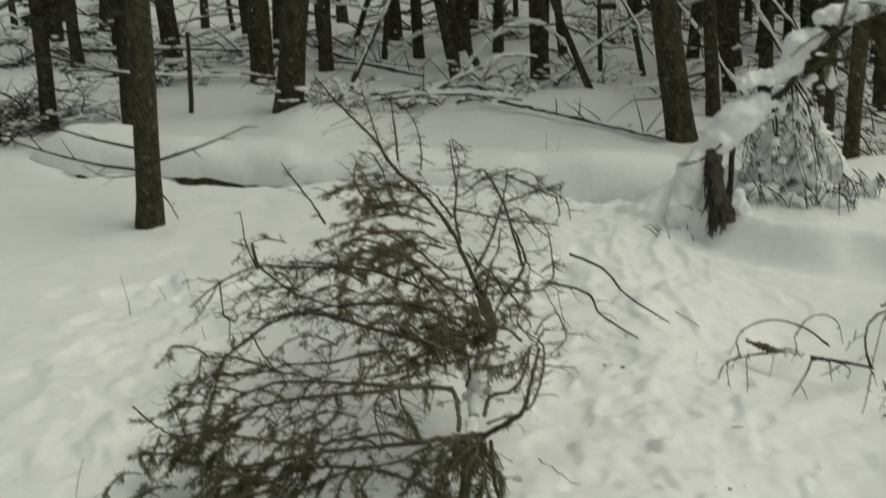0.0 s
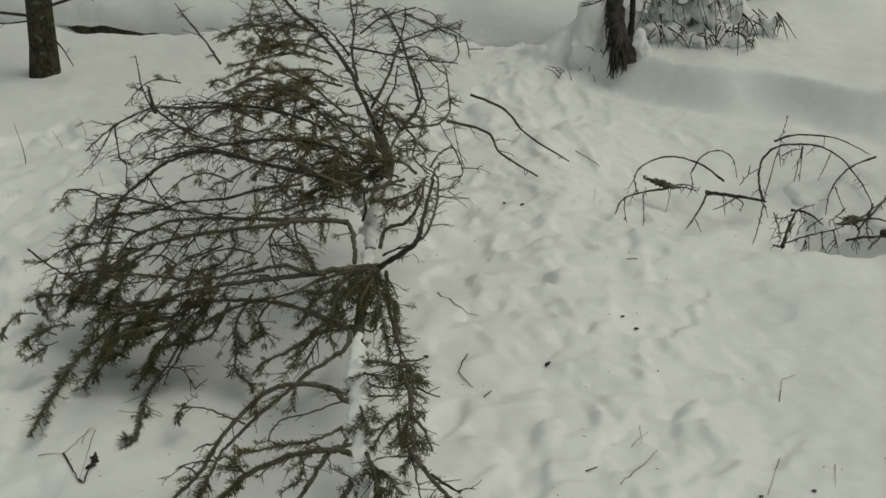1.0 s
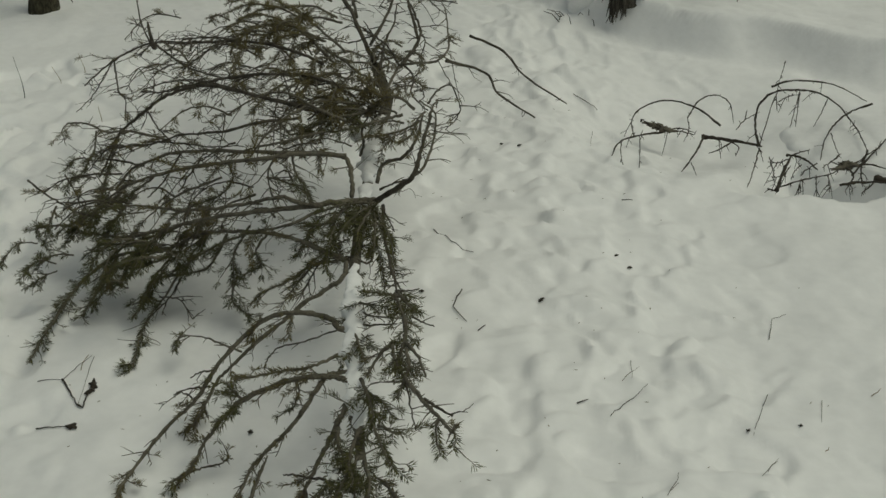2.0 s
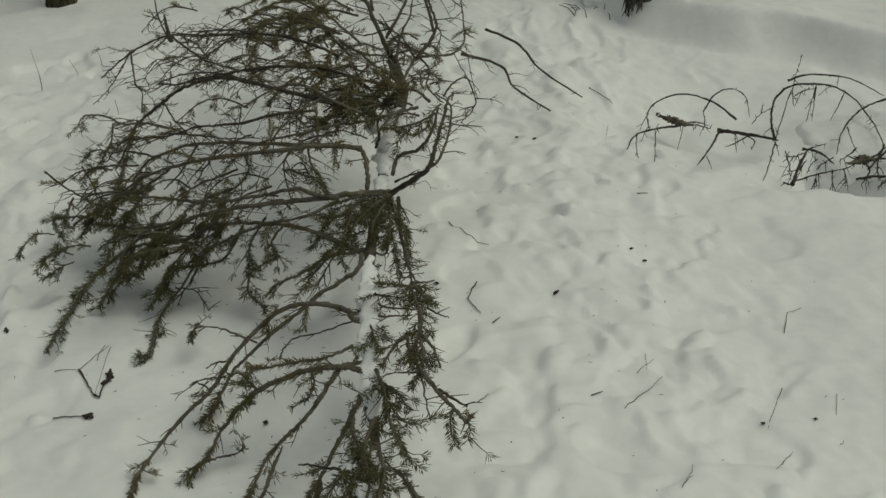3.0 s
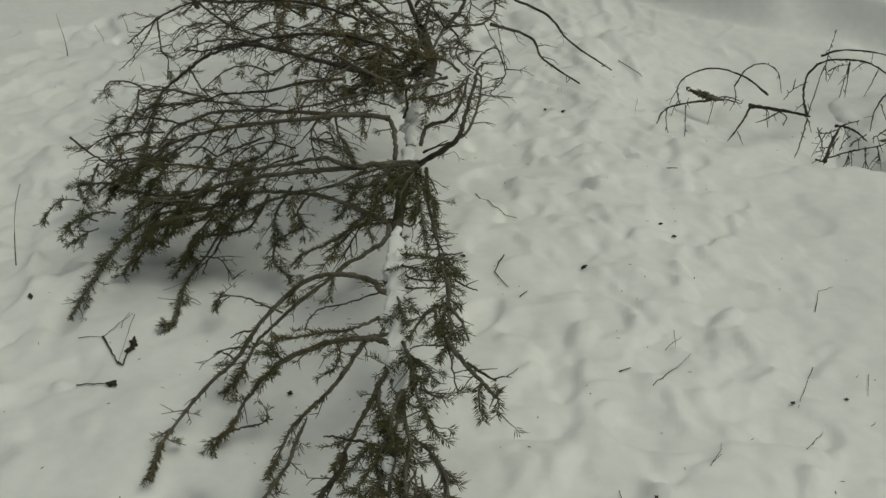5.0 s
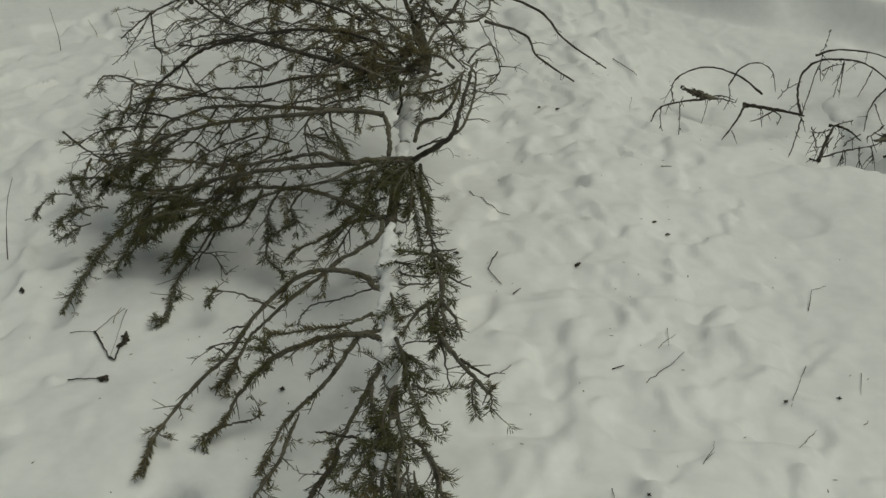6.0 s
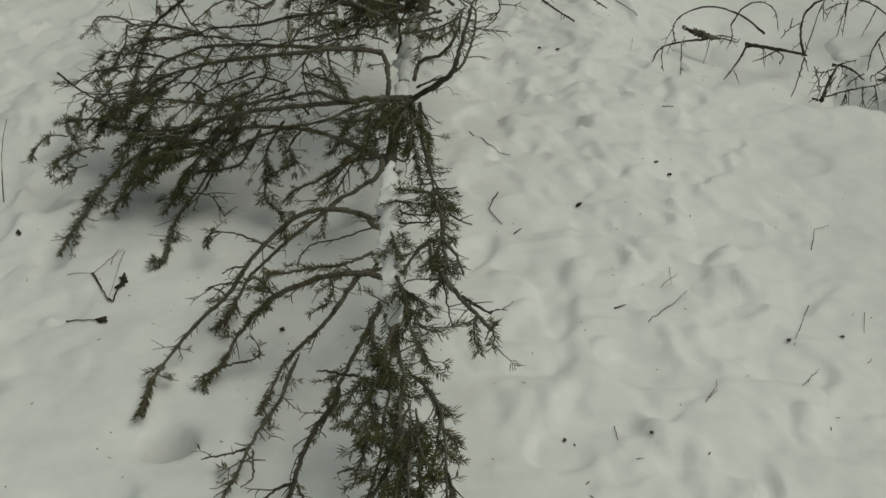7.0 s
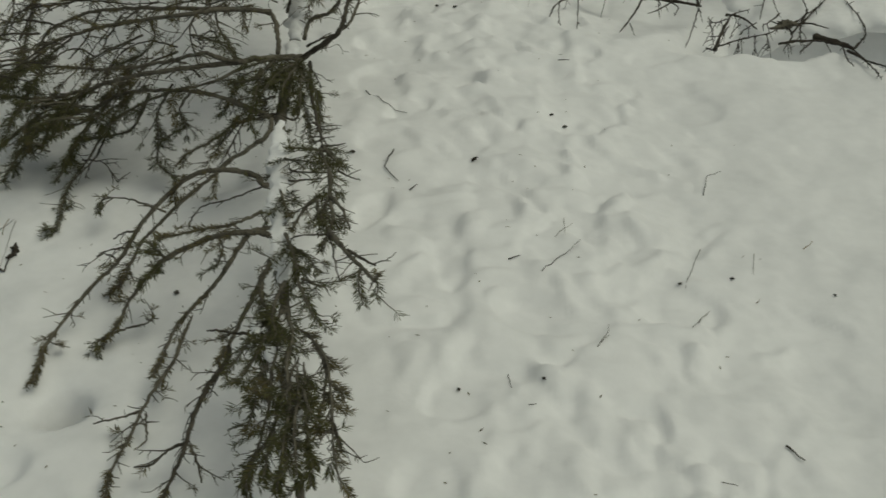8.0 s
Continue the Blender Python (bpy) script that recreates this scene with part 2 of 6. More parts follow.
def rumple(x, y):
    fine = max(0.0, 1 - max(0.0, 1.0 - y, abs(x) - 2.2, y - 9.0) * 1.2)  # small relief only where the sheet is fine enough
    near = (1 if y < 6 else 0.5) * fine
    lump = 0.018 * wavy(x, y, 0, 2.6) + 0.009 * wavy(x, y, 0, 8.0, 3.1) * near + 0.005 * wavy(x, y, 0, 21.0, 5.7) * near
    trod = math.exp(-((x - 0.52 - 0.05 * math.sin(2 * y)) / 0.36) ** 4) * (1 if y < 4.6 else max(0, 1 - (y - 4.6))) + 0.8 * math.exp(-((x + 0.95 + 0.06 * y) / 0.3) ** 4) * (1 if y < 3.6 else max(0, 1 - (y - 3.6)))
    trod *= fine
    if trod > 0.02 and 0.8 < y < 5.7:  # rounded pits between sharp little ridges
        u, v = x + 0.05 * wavy(x, y, 0, 5, 9.1), y + 0.05 * wavy(x, y, 0, 5, 4.2)
        lump += trod * (0.010 - 0.010 * abs(wavy(u, v, 0, 6.5, 2.2)) - 0.006 * abs(wavy(u, v, 0, 13.0, 6.6)) + 0.004 * wavy(u, v, 0, 17.0, 1.6) * abs(wavy(u, v, 0, 3.0, 7.7)) * 2)
    if y > 5.6:
        lump += min(1, (y - 5.6) / 2) * (0.09 * wavy(x, y, 0, 0.75, 8.8) + 0.035 * wavy(x, y, 0, 2.1, 1.8))
    return lump


gx, gy = axis(-1.5, 1.6, 0.0095, -120, 120), axis(1.15, 5.6, 0.0115, -60, 220)
GX, GY = np.meshgrid(gx, gy)
GZ = snow_height(GX, GY) + footprints(gx, gy)
GZ += np.array([[rumple(x, y) for x in gx] for y in gy])
sheet = Shape()
nx = len(gx)
sheet.verts = [(gx[i], gy[j], GZ[j, i]) for j in range(len(gy)) for i in range(nx)]
sheet.faces = [(j * nx + i, j * nx + i + 1, (j + 1) * nx + i + 1, (j + 1) * nx + i) for j in range(len(gy) - 1) for i in range(nx - 1)]
ground = tagged(new("ground", sheet.mesh("ground", SNOW_GROUND)), "deep white snow with trodden footprints and soft hollows", "snow", kind="structure")


def ground_at(x, y):
    """The height of the snow, from the sheet itself."""
    i = min(max(int(np.searchsorted(gx, x)) - 1, 0), len(gx) - 2)
    j = min(max(int(np.searchsorted(gy, y)) - 1, 0), len(gy) - 2)
    u, v = (x - gx[i]) / (gx[i + 1] - gx[i]), (y - gy[j]) / (gy[j + 1] - gy[j])
    return float((GZ[j, i] * (1 - u) + GZ[j, i + 1] * u) * (1 - v) + (GZ[j + 1, i] * (1 - u) + GZ[j + 1, i + 1] * u) * v)


# ---- standing trees ----
def crown_shape(seed):
    """Drooping, needled boughs high on a trunk, about a trunk at the origin."""
    r = random.Random(seed)
    s = Shape()
    for k in range(24):
        z = 4.0 + 4.0 * k / 24 + r.uniform(-0.1, 0.1)
        reach = (1.0 - 0.8 * k / 24) * r.uniform(0.6, 1.1)
        a = r.uniform(0, 2 * math.pi)
        d = np.array([math.cos(a), math.sin(a), 0])
        side = np.array([-d[1], d[0], 0])
        for i in range(11):
            u = (i + 1) / 11
            p = d * reach * u + UP * (z - 0.35 * reach * u * u)
            for q in (-1, 1):
                e = p + (side * q * 0.8 + d * 0.5) * reach * 0.34 * (1.1 - u) - UP * r.uniform(0.03, 0.14)
                w = unit(np.cross(e - p, UP)) * 0.035
                o = len(s.verts)
                s.verts += [p, (p + e) / 2 + w, e, (p + e) / 2 - w, (p + e) / 2 + UP * 0.02]
                s.faces += [(o, o + 1, o + 4), (o + 1, o + 2, o + 4), (o + 2, o + 3, o + 4), (o + 3, o, o + 4)]
    return s


CROWNS = [crown_shape(k).mesh("crown", NEEDLE_FAR) for k in (1, 2, 3)]


def dead_limb(wood, white, p, d, length, r, rnd, snowy):
    """A bare side branch with a few twigs; snow lies along it."""
    pts = [p + d * length * u + UP * (0.10 * math.sin(u * 3) * length * rnd.uniform(-1, 0.6)) + np.array([rnd.uniform(-1, 1), rnd.uniform(-1, 1), rnd.uniform(-0.6, 0.4)]) * 0.025 * length for u in np.linspace(0, 1, 6)]
    wood.tube(pts, np.linspace(r, r * 0.3, 6), 4)
    if snowy and abs(d[1]) < 0.7:
        white.tube([q + UP * r * 0.9 for q in pts[1:]], [r * rnd.uniform(0.9, 2.4) for _ in pts[1:]], 5, flat=0.8)
    for _ in range(rnd.randint(2, 5)):
        i = rnd.randint(1, 5)
        e = pts[i] + (d * 0.6 + np.array([rnd.uniform(-1, 1), rnd.uniform(-1, 1), rnd.uniform(-0.9, 0.5)])) * length * rnd.uniform(0.12, 0.32)
        wood.tube([pts[i], (pts[i] + e) / 2 + UP * 0.01, e], [r * 0.4, r * 0.3, r * 0.15], 3)


def standing_tree(x, y, r, lean=0.0, tall=8.0, limbs=6, low=0.25, high=2.4, seed=0, label="dark conifer trunk with bare lower limbs, standing in snow", crown=True, snowy=0.5, stain=0.4, boughs=0):
    rnd = random.Random(1000 + seed)
    z0 = ground_at(x, y) - 0.08
    x += 0.08 * -lean
    tree = thing("tree", (x, y, z0), label, "tree", "trees of the snowy wood")
    trunk, white, k = Shape(), Shape(), 26
    zs = [tall * (u ** 1.7) for u in np.linspace(0, 1, k)]
    path = [np.array([lean * z - 0.012 * lean * z * z + 0.012 * math.sin(1.7 * z + seed), 0.01 * math.sin(1.3 * z + 2 * seed), z]) for z in zs]
    radii = [r * (1 - 0.82 * z / tall) + 0.35 * r * math.exp(-z / 0.09) for z in zs]
    trunk.tube(path, radii, 12, rough=0.16, seed=seed * 0.37)
    part("trunk", trunk, BARK_PINE, tree)
    for i in range(limbs):
        wood = Shape()
        z = rnd.uniform(low, high)
        a = rnd.uniform(0, 2 * math.pi)
        d = unit(np.array([math.cos(a), math.sin(a), rnd.uniform(-0.3, 0.25)]))
        dead_limb(wood, white, np.array([lean * z, 0, z]) + d * r * 0.7, d, rnd.uniform(0.25, 0.75), rnd.uniform(0.005, 0.011), rnd, rnd.random() < snowy)
        part("limb", wood, BARK_DEAD, tree)
    for i in range(int(5 * stain)):  # snow caught in the bark
        z, a = rnd.uniform(0.03, 1.5), rnd.uniform(2.2, 5.4)
        white.lump(np.array([lean * z + r * 0.97 * math.cos(a), r * 0.97 * math.sin(a), z]), (rnd.uniform(0.002, 0.006), 0.005, rnd.uniform(0.003, 0.010)), i + seed, 1, 0.8, 2.5)
    if white.verts:
        tagged(part("snow", white, SNOW, tree, "white snow caught on bark and limbs"), kind="stuff")
    if boughs:  # dark needled boughs low on the trunk
        low_top = new("low_crown", CROWNS[seed % 3])
        low_top.parent = tree
        tagged(low_top, "dark green needled boughs", kind="stuff")
        low_top.scale = (0.6, 0.6, 0.2)
        low_top.location = (0, 0, boughs - 0.2 * 4)
    if crown and (seed >= 40 or seed % 3 == 1):
        top = new("crown", CROWNS[seed % 3])
        top.parent = tree
        top.location = (lean * 4, 0, tall - 8.2)
        top.rotation_euler = (0, 0, seed * 1.3)
    return tree


def wood_edge():
    """The trunks that close the clearing, nearest first."""
    standing_tree(-1.464, 5.10, 0.056, 0.06, 7.5, 0, seed=1, label="slim dark pine trunk with dead side twigs in snow", snowy=0, stain=0, crown=True)
    standing_tree(-2.49, 6.95, 0.047, 0.05, seed=2, limbs=12, low=0.1, boughs=0.46)
    standing_tree(-2.09, 7.15, 0.042, 0.04, seed=3, limbs=8, boughs=0.80)
    standing_tree(-1.48, 8.17, 0.076, 0.0, 9, seed=4, limbs=5, snowy=0, label="thick dark conifer trunk beside another thick trunk")
    standing_tree(-1.15, 7.12, 0.080, 0.11, 9, seed=5, limbs=9, low=0.1, high=1.2, label="thick dark trunk with snowy twigs at its foot", stain=1.4)
    standing_tree(-1.14, 8.67, 0.049, 0.0, seed=6)
    standing_tree(-0.55, 9.20, 0.041, 0.0, seed=8)
    standing_tree(-0.25, 8.4, 0.036, -0.17, seed=9, label="leaning slim dark trunk in snow")
    standing_tree(0.30, 8.06, 0.058, -0.02, seed=10)
    standing_tree(0.972, 6.5, 0.073, -0.17, 9, seed=11, limbs=4, label="thick dark trunk leaning slightly, snow at its foot")
    standing_tree(1.215, 7.05, 0.039, -0.09, seed=12, limbs=8)
    standing_tree(1.41, 7.7, 0.038, -0.15, seed=13)
    standing_tree(0.55, 7.58, 0.020, -0.40, 4, 3, seed=14, crown=False, label="thin dead trunk leaning steeply among the trees")
    standing_tree(0.68, 8.29, 0.015, 0.0, 4, 4, seed=15, crown=False, label="thin dead sapling standing in snow")
    standing_tree(1.60, 5.68, 0.038, 0.03, seed=16, limbs=9, low=0.1, high=1.4, stain=1.5)
    standing_tree(1.655, 6.26, 0.026, -0.02, seed=17, limbs=7)
    standing_tree(2.01, 6.08, 0.044, -0.03, seed=18, limbs=7)
    standing_tree(0.03, 9.15, 0.037, 0.02, seed=19)
    standing_tree(-0.11, 8.72, 0.023, -0.5, 4, 3, seed=20, crown=False, label="thin dead trunk leaning steeply among the trees")
    standing_tree(0.47, 8.85, 0.030, -0.09, seed=21)
    standing_tree(0.95, 8.15, 0.018, -0.18, 5, 4, seed=22, crown=False, label="thin dead sapling standing in snow")
    standing_tree(-2.45, 10.98, 0.037, 0.02, seed=23)
    standing_tree(-3.17, 10.51, 0.049, 0.06, seed=24, boughs=0.55)
    standing_tree(-1.05, 9.84, 0.022, 0.35, 5, 3, seed=25, crown=False, label="thin dead trunk leaning steeply among the trees")
    standing_tree(-3.76, 11.24, 0.037, 0.04, seed=26)
    standing_tree(-2.19, 10.77, 0.020, -0.08, 6, seed=27)
    for k, (x, y, r, lean) in enumerate(((1.62, 7.6, 0.045, -0.04), (1.86, 7.3, 0.05, 0.03), (2.12, 7.0, 0.055, -0.05), (2.3, 7.7, 0.05, 0.02), (1.98, 8.0, 0.06, 0.0), (1.55, 8.3, 0.05, -0.05), (2.32, 6.6, 0.05, 0.04), (1.80, 8.6, 0.05, 0.03), (2.5, 8.4, 0.06, 0.0), (1.3, 8.5, 0.04, 0.06))):
        standing_tree(x, y, r, lean, 7.5, 8, 0.2, 1.5, seed=300 + k, snowy=0.4, stain=1.2, crown=k % 6 == 0)
    rnd = random.Random(6)
    for k in range(46):  # thicker wood to one side
        y = rnd.uniform(8.2, 15)
        standing_tree(rnd.uniform(0.15, 0.40) * y, y, rnd.uniform(0.03, 0.07), rnd.gauss(0, 0.06), 8, 6, 0.1, 2.0, seed=400 + k, snowy=0.4, stain=0.3, crown=False)
    rnd = random.Random(5)
    placed = []
    while len(placed) < 170:  # the wood behind
        y = 8.6 + 13 * rnd.random() ** 1.15
        x = rnd.uniform(-0.42, 0.42) * y
        if all((x - a) ** 2 + (y - b) ** 2 > 0.12 for a, b in placed):
            placed.append((x, y))
            standing_tree(x, y, rnd.choice((0.02, 0.03, 0.035, 0.045, 0.05, 0.07)), rnd.gauss(0, 0.05), rnd.uniform(6.5, 9), 7, 0.15, 1.8, seed=40 + len(placed), snowy=0.75, stain=0.8, crown=len(placed) % 14 == 0)
    sapling = thing("dead_sapling", (-1.77, 7.33, ground_at(-1.77, 7.33)), "thin bare dead sapling stem standing upright in snow", "sapling", "dead saplings in the wood")
    s = Shape()
    s.tube([np.array([0.02 * math.sin(3 * z), 0, z]) for z in np.linspace(-0.05, 0.47, 9)], np.linspace(0.016, 0.011, 9), 7, rough=0.3)
    part("stem", s, BARK_DEAD, sapling)


wood_edge()


# ---- low brush with snow on it ----
def brush(x, y, size, seed, dense=14, snowy=4):
    rnd = random.Random(500 + seed)
    z = ground_at(x, y)
    bush = thing("brush", (x, y, z), "low tangle of bare twigs holding clumps of snow", "brush", "brush in the snowy wood")
    white = Shape()
    for k in range(dense):
        wood = Shape()
        a, up = rnd.uniform(0, 6.28), rnd.uniform(0.15, 1.0)
        d = np.array([math.cos(a), math.sin(a), up])
        root = np.array([rnd.uniform(-0.3, 0.3), rnd.uniform(-0.2, 0.2), 0]) * size
        pts = [root + d * size * u + UP * (-0.5 * up * u * u * size) + np.array([0.04 * math.sin(5 * u + k), 0.03 * math.cos(4 * u + k), -0.02 if u == 0 else 0]) * size for u in np.linspace(0, 1, 6)]
        r = rnd.uniform(0.003, 0.007)
        wood.tube(pts, np.linspace(r, r * 0.4, 6), 4)
        for _ in range(5):
            i = rnd.randint(1, 5)
            e = pts[i] + np.array([rnd.uniform(-1, 1), rnd.uniform(-1, 1), rnd.uniform(-0.6, 0.9)]) * size * 0.28
            wood.tube([pts[i], (pts[i] + e) / 2, e], [r * 0.5, r * 0.4, r * 0.2], 3)
        part("twig", wood, BARK_DEAD, bush)
        for _ in range(rnd.randint(1, snowy)):
            i = rnd.randint(1, 5)
            b = rnd.uniform(0.006, 0.016)
            white.lump(pts[i] + UP * b * 0.3, (b * rnd.uniform(1.2, 3.2), b * 1.4, b * 0.7), k * 3.1 + seed, 2, 0.9, 2.0)
    tagged(part("snow", white, SNOW, bush, "small clumps of white snow"), kind="stuff")


BRUSH_BEHIND_BENT_TREE = ((2.15, 6.2, 0.3), (1.4, 6.6, 0.35), (1.75, 6.9, 0.4), (2.3, 7.3, 0.45), (1.9, 7.6, 0.45), (1.1, 7.6, 0.35), (1.45, 7.2, 0.4), (1.55, 6.5, 0.4), (2.05, 6.9, 0.45), (1.6, 8.8, 0.5), (2.2, 8.2, 0.5))
BRUSH_BEHIND_CLEARING = ((-0.8, 7.2, 0.22), (-0.5, 7.2, 0.28), (-0.25, 7.25, 0.32), (0, 7.35, 0.32), (0.15, 7.6, 0.35), (-0.1, 7.7, 0.35), (0.35, 7.75, 0.3), (0.65, 7.9, 0.28), (-0.6, 9.6, 0.4), (0.2, 9.5, 0.4), (0.9, 9.3, 0.45))
BRUSH_BEHIND_LOG = ((-2.6, 6.75, 0.4), (-2.75, 7, 0.5), (-2.95, 7.6, 0.55), (-2.5, 7.5, 0.45), (-2.2, 8.2, 0.4), (-0.93, 6.98, 0.32), (-1, 7.15, 0.35), (-1.9, 9.2, 0.45), (-1.3, 9.5, 0.4), (-2.7, 9.4, 0.5), (-3.3, 9, 0.5))
for k, (x, y, size) in enumerate(BRUSH_BEHIND_BENT_TREE + BRUSH_BEHIND_CLEARING + BRUSH_BEHIND_LOG):
    brush(x, y, size * 0.85, k, 5 if -0.9 < x < 0.9 else 6 if x > 0.9 else 11, 6)
brnd = random.Random(31)
for k in range(20):  # small snowy brush all over the floor of the wood
    y = brnd.uniform(7.3, 11.5)
    brush(brnd.uniform(-0.36, 0.20) * y, y, brnd.uniform(0.12, 0.24), 120 + k, 5, 7)
for k, (x, y, size, dense) in enumerate(((1.78, 5.85, 0.34, 9), (2.05, 6.5, 0.5, 12), (-2.75, 6.6, 0.5, 34))):
    brush(x, y, size, 80 + k, dense, 2)


# dead side twigs of the near pine
def pine_twigs():
    pine = bpy.data.objects["tree"]
    base = np.array(pine.location)
    for pts, r in ((((-1.45, 5.0, 0.36), (-1.62, 4.95, 0.42), (-1.80, 4.9, 0.50), (-2.0, 4.85, 0.58)), 0.006),
                   (((-1.45, 5.0, 0.27), (-1.6, 4.95, 0.31), (-1.75, 4.9, 0.37), (-1.9, 4.85, 0.44)), 0.007),
                   (((-1.44, 5.0, 0.25), (-1.55, 4.9, 0.27), (-1.62, 4.85, 0.33)), 0.004),
                   (((-1.42, 5.0, 0.29), (-1.28, 4.95, 0.34), (-1.12, 4.9, 0.40), (-0.97, 4.85, 0.47)), 0.007),
                   (((-1.42, 5.0, 0.19), (-1.34, 4.95, 0.17), (-1.28, 4.9, 0.09)), 0.005),
                   (((-1.44, 5.0, 0.62), (-1.36, 4.95, 0.66), (-1.25, 4.9, 0.76), (-1.16, 4.9, 0.88)), 0.006),
                   (((-1.46, 5.0, 0.66), (-1.58, 4.95, 0.70), (-1.74, 4.9, 0.73)), 0.006)):
        s, p = Shape(base), smooth_path(pts, 4)
        s.tube(p, np.linspace(r, r * 0.35, len(p)), 5, rough=0.3)
        for i in range(3, len(p), 3):
            e = p[i] + (p[i] - p[i - 1]) * rng.uniform(1, 2) + np.array([0, rng.uniform(-0.04, 0.04), rng.uniform(-0.07, 0.08)])
            s.tube([p[i], (p[i] + e) / 2, e], [r * 0.4, r * 0.3, r * 0.15], 3)
        part("dead_twig", s, BARK_DEAD, pine)


pine_twigs()


# ---- fallen log under a thick cap of snow ----
def fallen_log():
    a, b = np.array([-2.36, 6.32, 0.02]), np.array([1.02, 5.32, 0.02])
    base = (-1.0, 5.9, 0.0)
    log = thing("fallen_log", base, "long fallen log under a thick rounded cap of snow", "log")
    s = Shape(base)
    s.tube([a + (b - a) * u + np.array([0, -0.075, -0.045]) for u in np.linspace(0.05, 0.96, 50)], [0.060] * 50, 16, rough=0.25)
    part("trunk", s, BARK_PINE, log, "dark wet bark of a fallen log")
    c = Shape(base)
    n, sides = 200, 30
    for i in range(n):
        u = i / (n - 1)
        p = a + (b - a) * u
        end = max(0.03, min(1, (u / 0.07) ** 0.6, ((1 - u) / 0.05) ** 0.6))
        high = (0.128 + 0.045 * math.exp(-((u - 0.10) / 0.09) ** 2) + 0.020 * math.exp(-((u - 0.85) / 0.12) ** 2) + 0.020 * wavy(u * 14, 0, 0, 1)) * end
        wide = (0.170 + 0.020 * wavy(u * 11, 3, 0, 1) + 0.010 * wavy(u * 40, 5, 0, 1)) * (0.35 + 0.65 * end)
        for j in range(sides):
            w = -0.75 + (math.pi + 1.5) * j / (sides - 1)
            up = math.sin(w)
            v = p + np.array([0, -wide * math.copysign(abs(math.cos(w)) ** 0.85, math.cos(w)), high * (up if up > 0 else 0.55 * up)])
            v = v + UP * (0.030 * wavy(*v, 2.6) + 0.018 * wavy(*v, 6.0, 1.2) + 0.009 * wavy(*v, 13.0, 2.2)) * end + np.array([0, 0.012 * wavy(*v, 7.0, 4.1), 0])
            c.verts.append(v)
    for i in range(n - 1):
        for j in range(sides):
            m = (j + 1) % sides
            c.faces.append((i * sides + j, i * sides + m, (i + 1) * sides + m, (i + 1) * sides + j))
    part("snow_cap", c, SNOW, log, "smooth thick cap of white snow")


fallen_log()


# ---- thin fallen stems and brush beyond ----
def fallen_stem(points, r, label, snow=0.0, seed=0, twigs=4):
    g = ground_at(points[0][0], points[0][1])
    p = smooth_path([(x, y, (ground_at(x, y) if z < 0.3 else g) + z) for x, y, z in points], 8)
    base = p[len(p) // 2] * (1, 1, 0)
    stem = thing("dead_sapling", base, label, "sapling", "dead saplings in the wood")
    s, rnd = Shape(base), random.Random(seed)
    p[1:-1] += np.array([[rnd.gauss(0, 0.002) for _ in range(3)] for _ in p[1:-1]])
    s.tube(p, np.linspace(r, r * 0.6, len(p)), 8, rough=0.6, seed=seed)
    for _ in range(twigs):
        i = rnd.randint(2, len(p) - 2)
        e = p[i] + np.array([rnd.uniform(-0.2, 0.2), rnd.uniform(-0.15, 0.15), rnd.uniform(0.03, 0.22)])
        t = Shape(base)
        t.tube([p[i], (p[i] + e) / 2 + UP * 0.01, e], [r * 0.35, r * 0.25, r * 0.1], 4)
        part("twig", t, BARK_DEAD, stem)
    part("stem", s, BARK_DEAD, stem)
    if snow:
        c = Shape(base)
        c.tube([q + UP * r * 0.9 for q in p], [snow * rnd.uniform(0.45, 1.25) for _ in p], 9, flat=0.75, rough=0.7)
        part("snow_cap", c, SNOW, stem, "ridge of white snow along the stem")


DARK_STEM = "thin dark bare stem lying on the snow"
WHITE_STEM = "bent thin stem carrying a ridge of snow"
fallen_stem(((0.02, 6.95, 0.06), (0.22, 6.83, 0.035), (0.35, 6.72, 0.04), (0.62, 6.56, 0.02), (0.85, 6.40, 0.03)), 0.011, DARK_STEM, 0.010, 1, 9)
fallen_stem(((-1.15, 8.8, 0.10), (-0.8, 8.5, 0.08), (-0.45, 8.15, 0.06)), 0.014, DARK_STEM, 0.010, 2)
fallen_stem(((-0.75, 7.45, 0.04), (-0.2, 7.5, 0.06), (0.1, 7.2, 0.06)), 0.012, WHITE_STEM, 0.022, 3)
fallen_stem(((-0.70, 7.15, 0.05), (-0.3, 7.1, 0.10), (0.15, 7.0, 0.05)), 0.012, WHITE_STEM, 0.022, 4, 7)
fallen_stem(((-0.55, 7.25, 0.02), (-0.25, 7.3, 0.12), (0.05, 7.4, 0.22), (0.25, 7.5, 0.20)), 0.010, WHITE_STEM, 0.017, 5, 7)
fallen_stem(((-0.25, 7.6, 0.05), (0.0, 7.75, 0.30), (0.25, 7.9, 0.36), (0.45, 7.9, 0.22)), 0.010, WHITE_STEM, 0.024, 6, 6)
fallen_stem(((-0.9, 7.9, 0.0), (-0.72, 8.2, 0.35), (-0.5, 8.6, 0.75), (-0.2, 9.0, 1.15)), 0.018, WHITE_STEM, 0.014, 7, 5)
fallen_stem(((0.45, 9.0, 1.0), (0.8, 8.6, 0.62), (1.05, 8.2, 0.36)), 0.016, WHITE_STEM, 0.018, 8, 5)
fallen_stem(((0.38, 7.55, 0.05), (0.6, 7.8, 0.22), (0.95, 8.1, 0.36)), 0.012, WHITE_STEM, 0.012, 9, 5)
fallen_stem(((1.35, 7.9, 0.9), (1.6, 7.5, 0.55), (1.75, 7.2, 0.35)), 0.014, WHITE_STEM, 0.012, 10, 4)
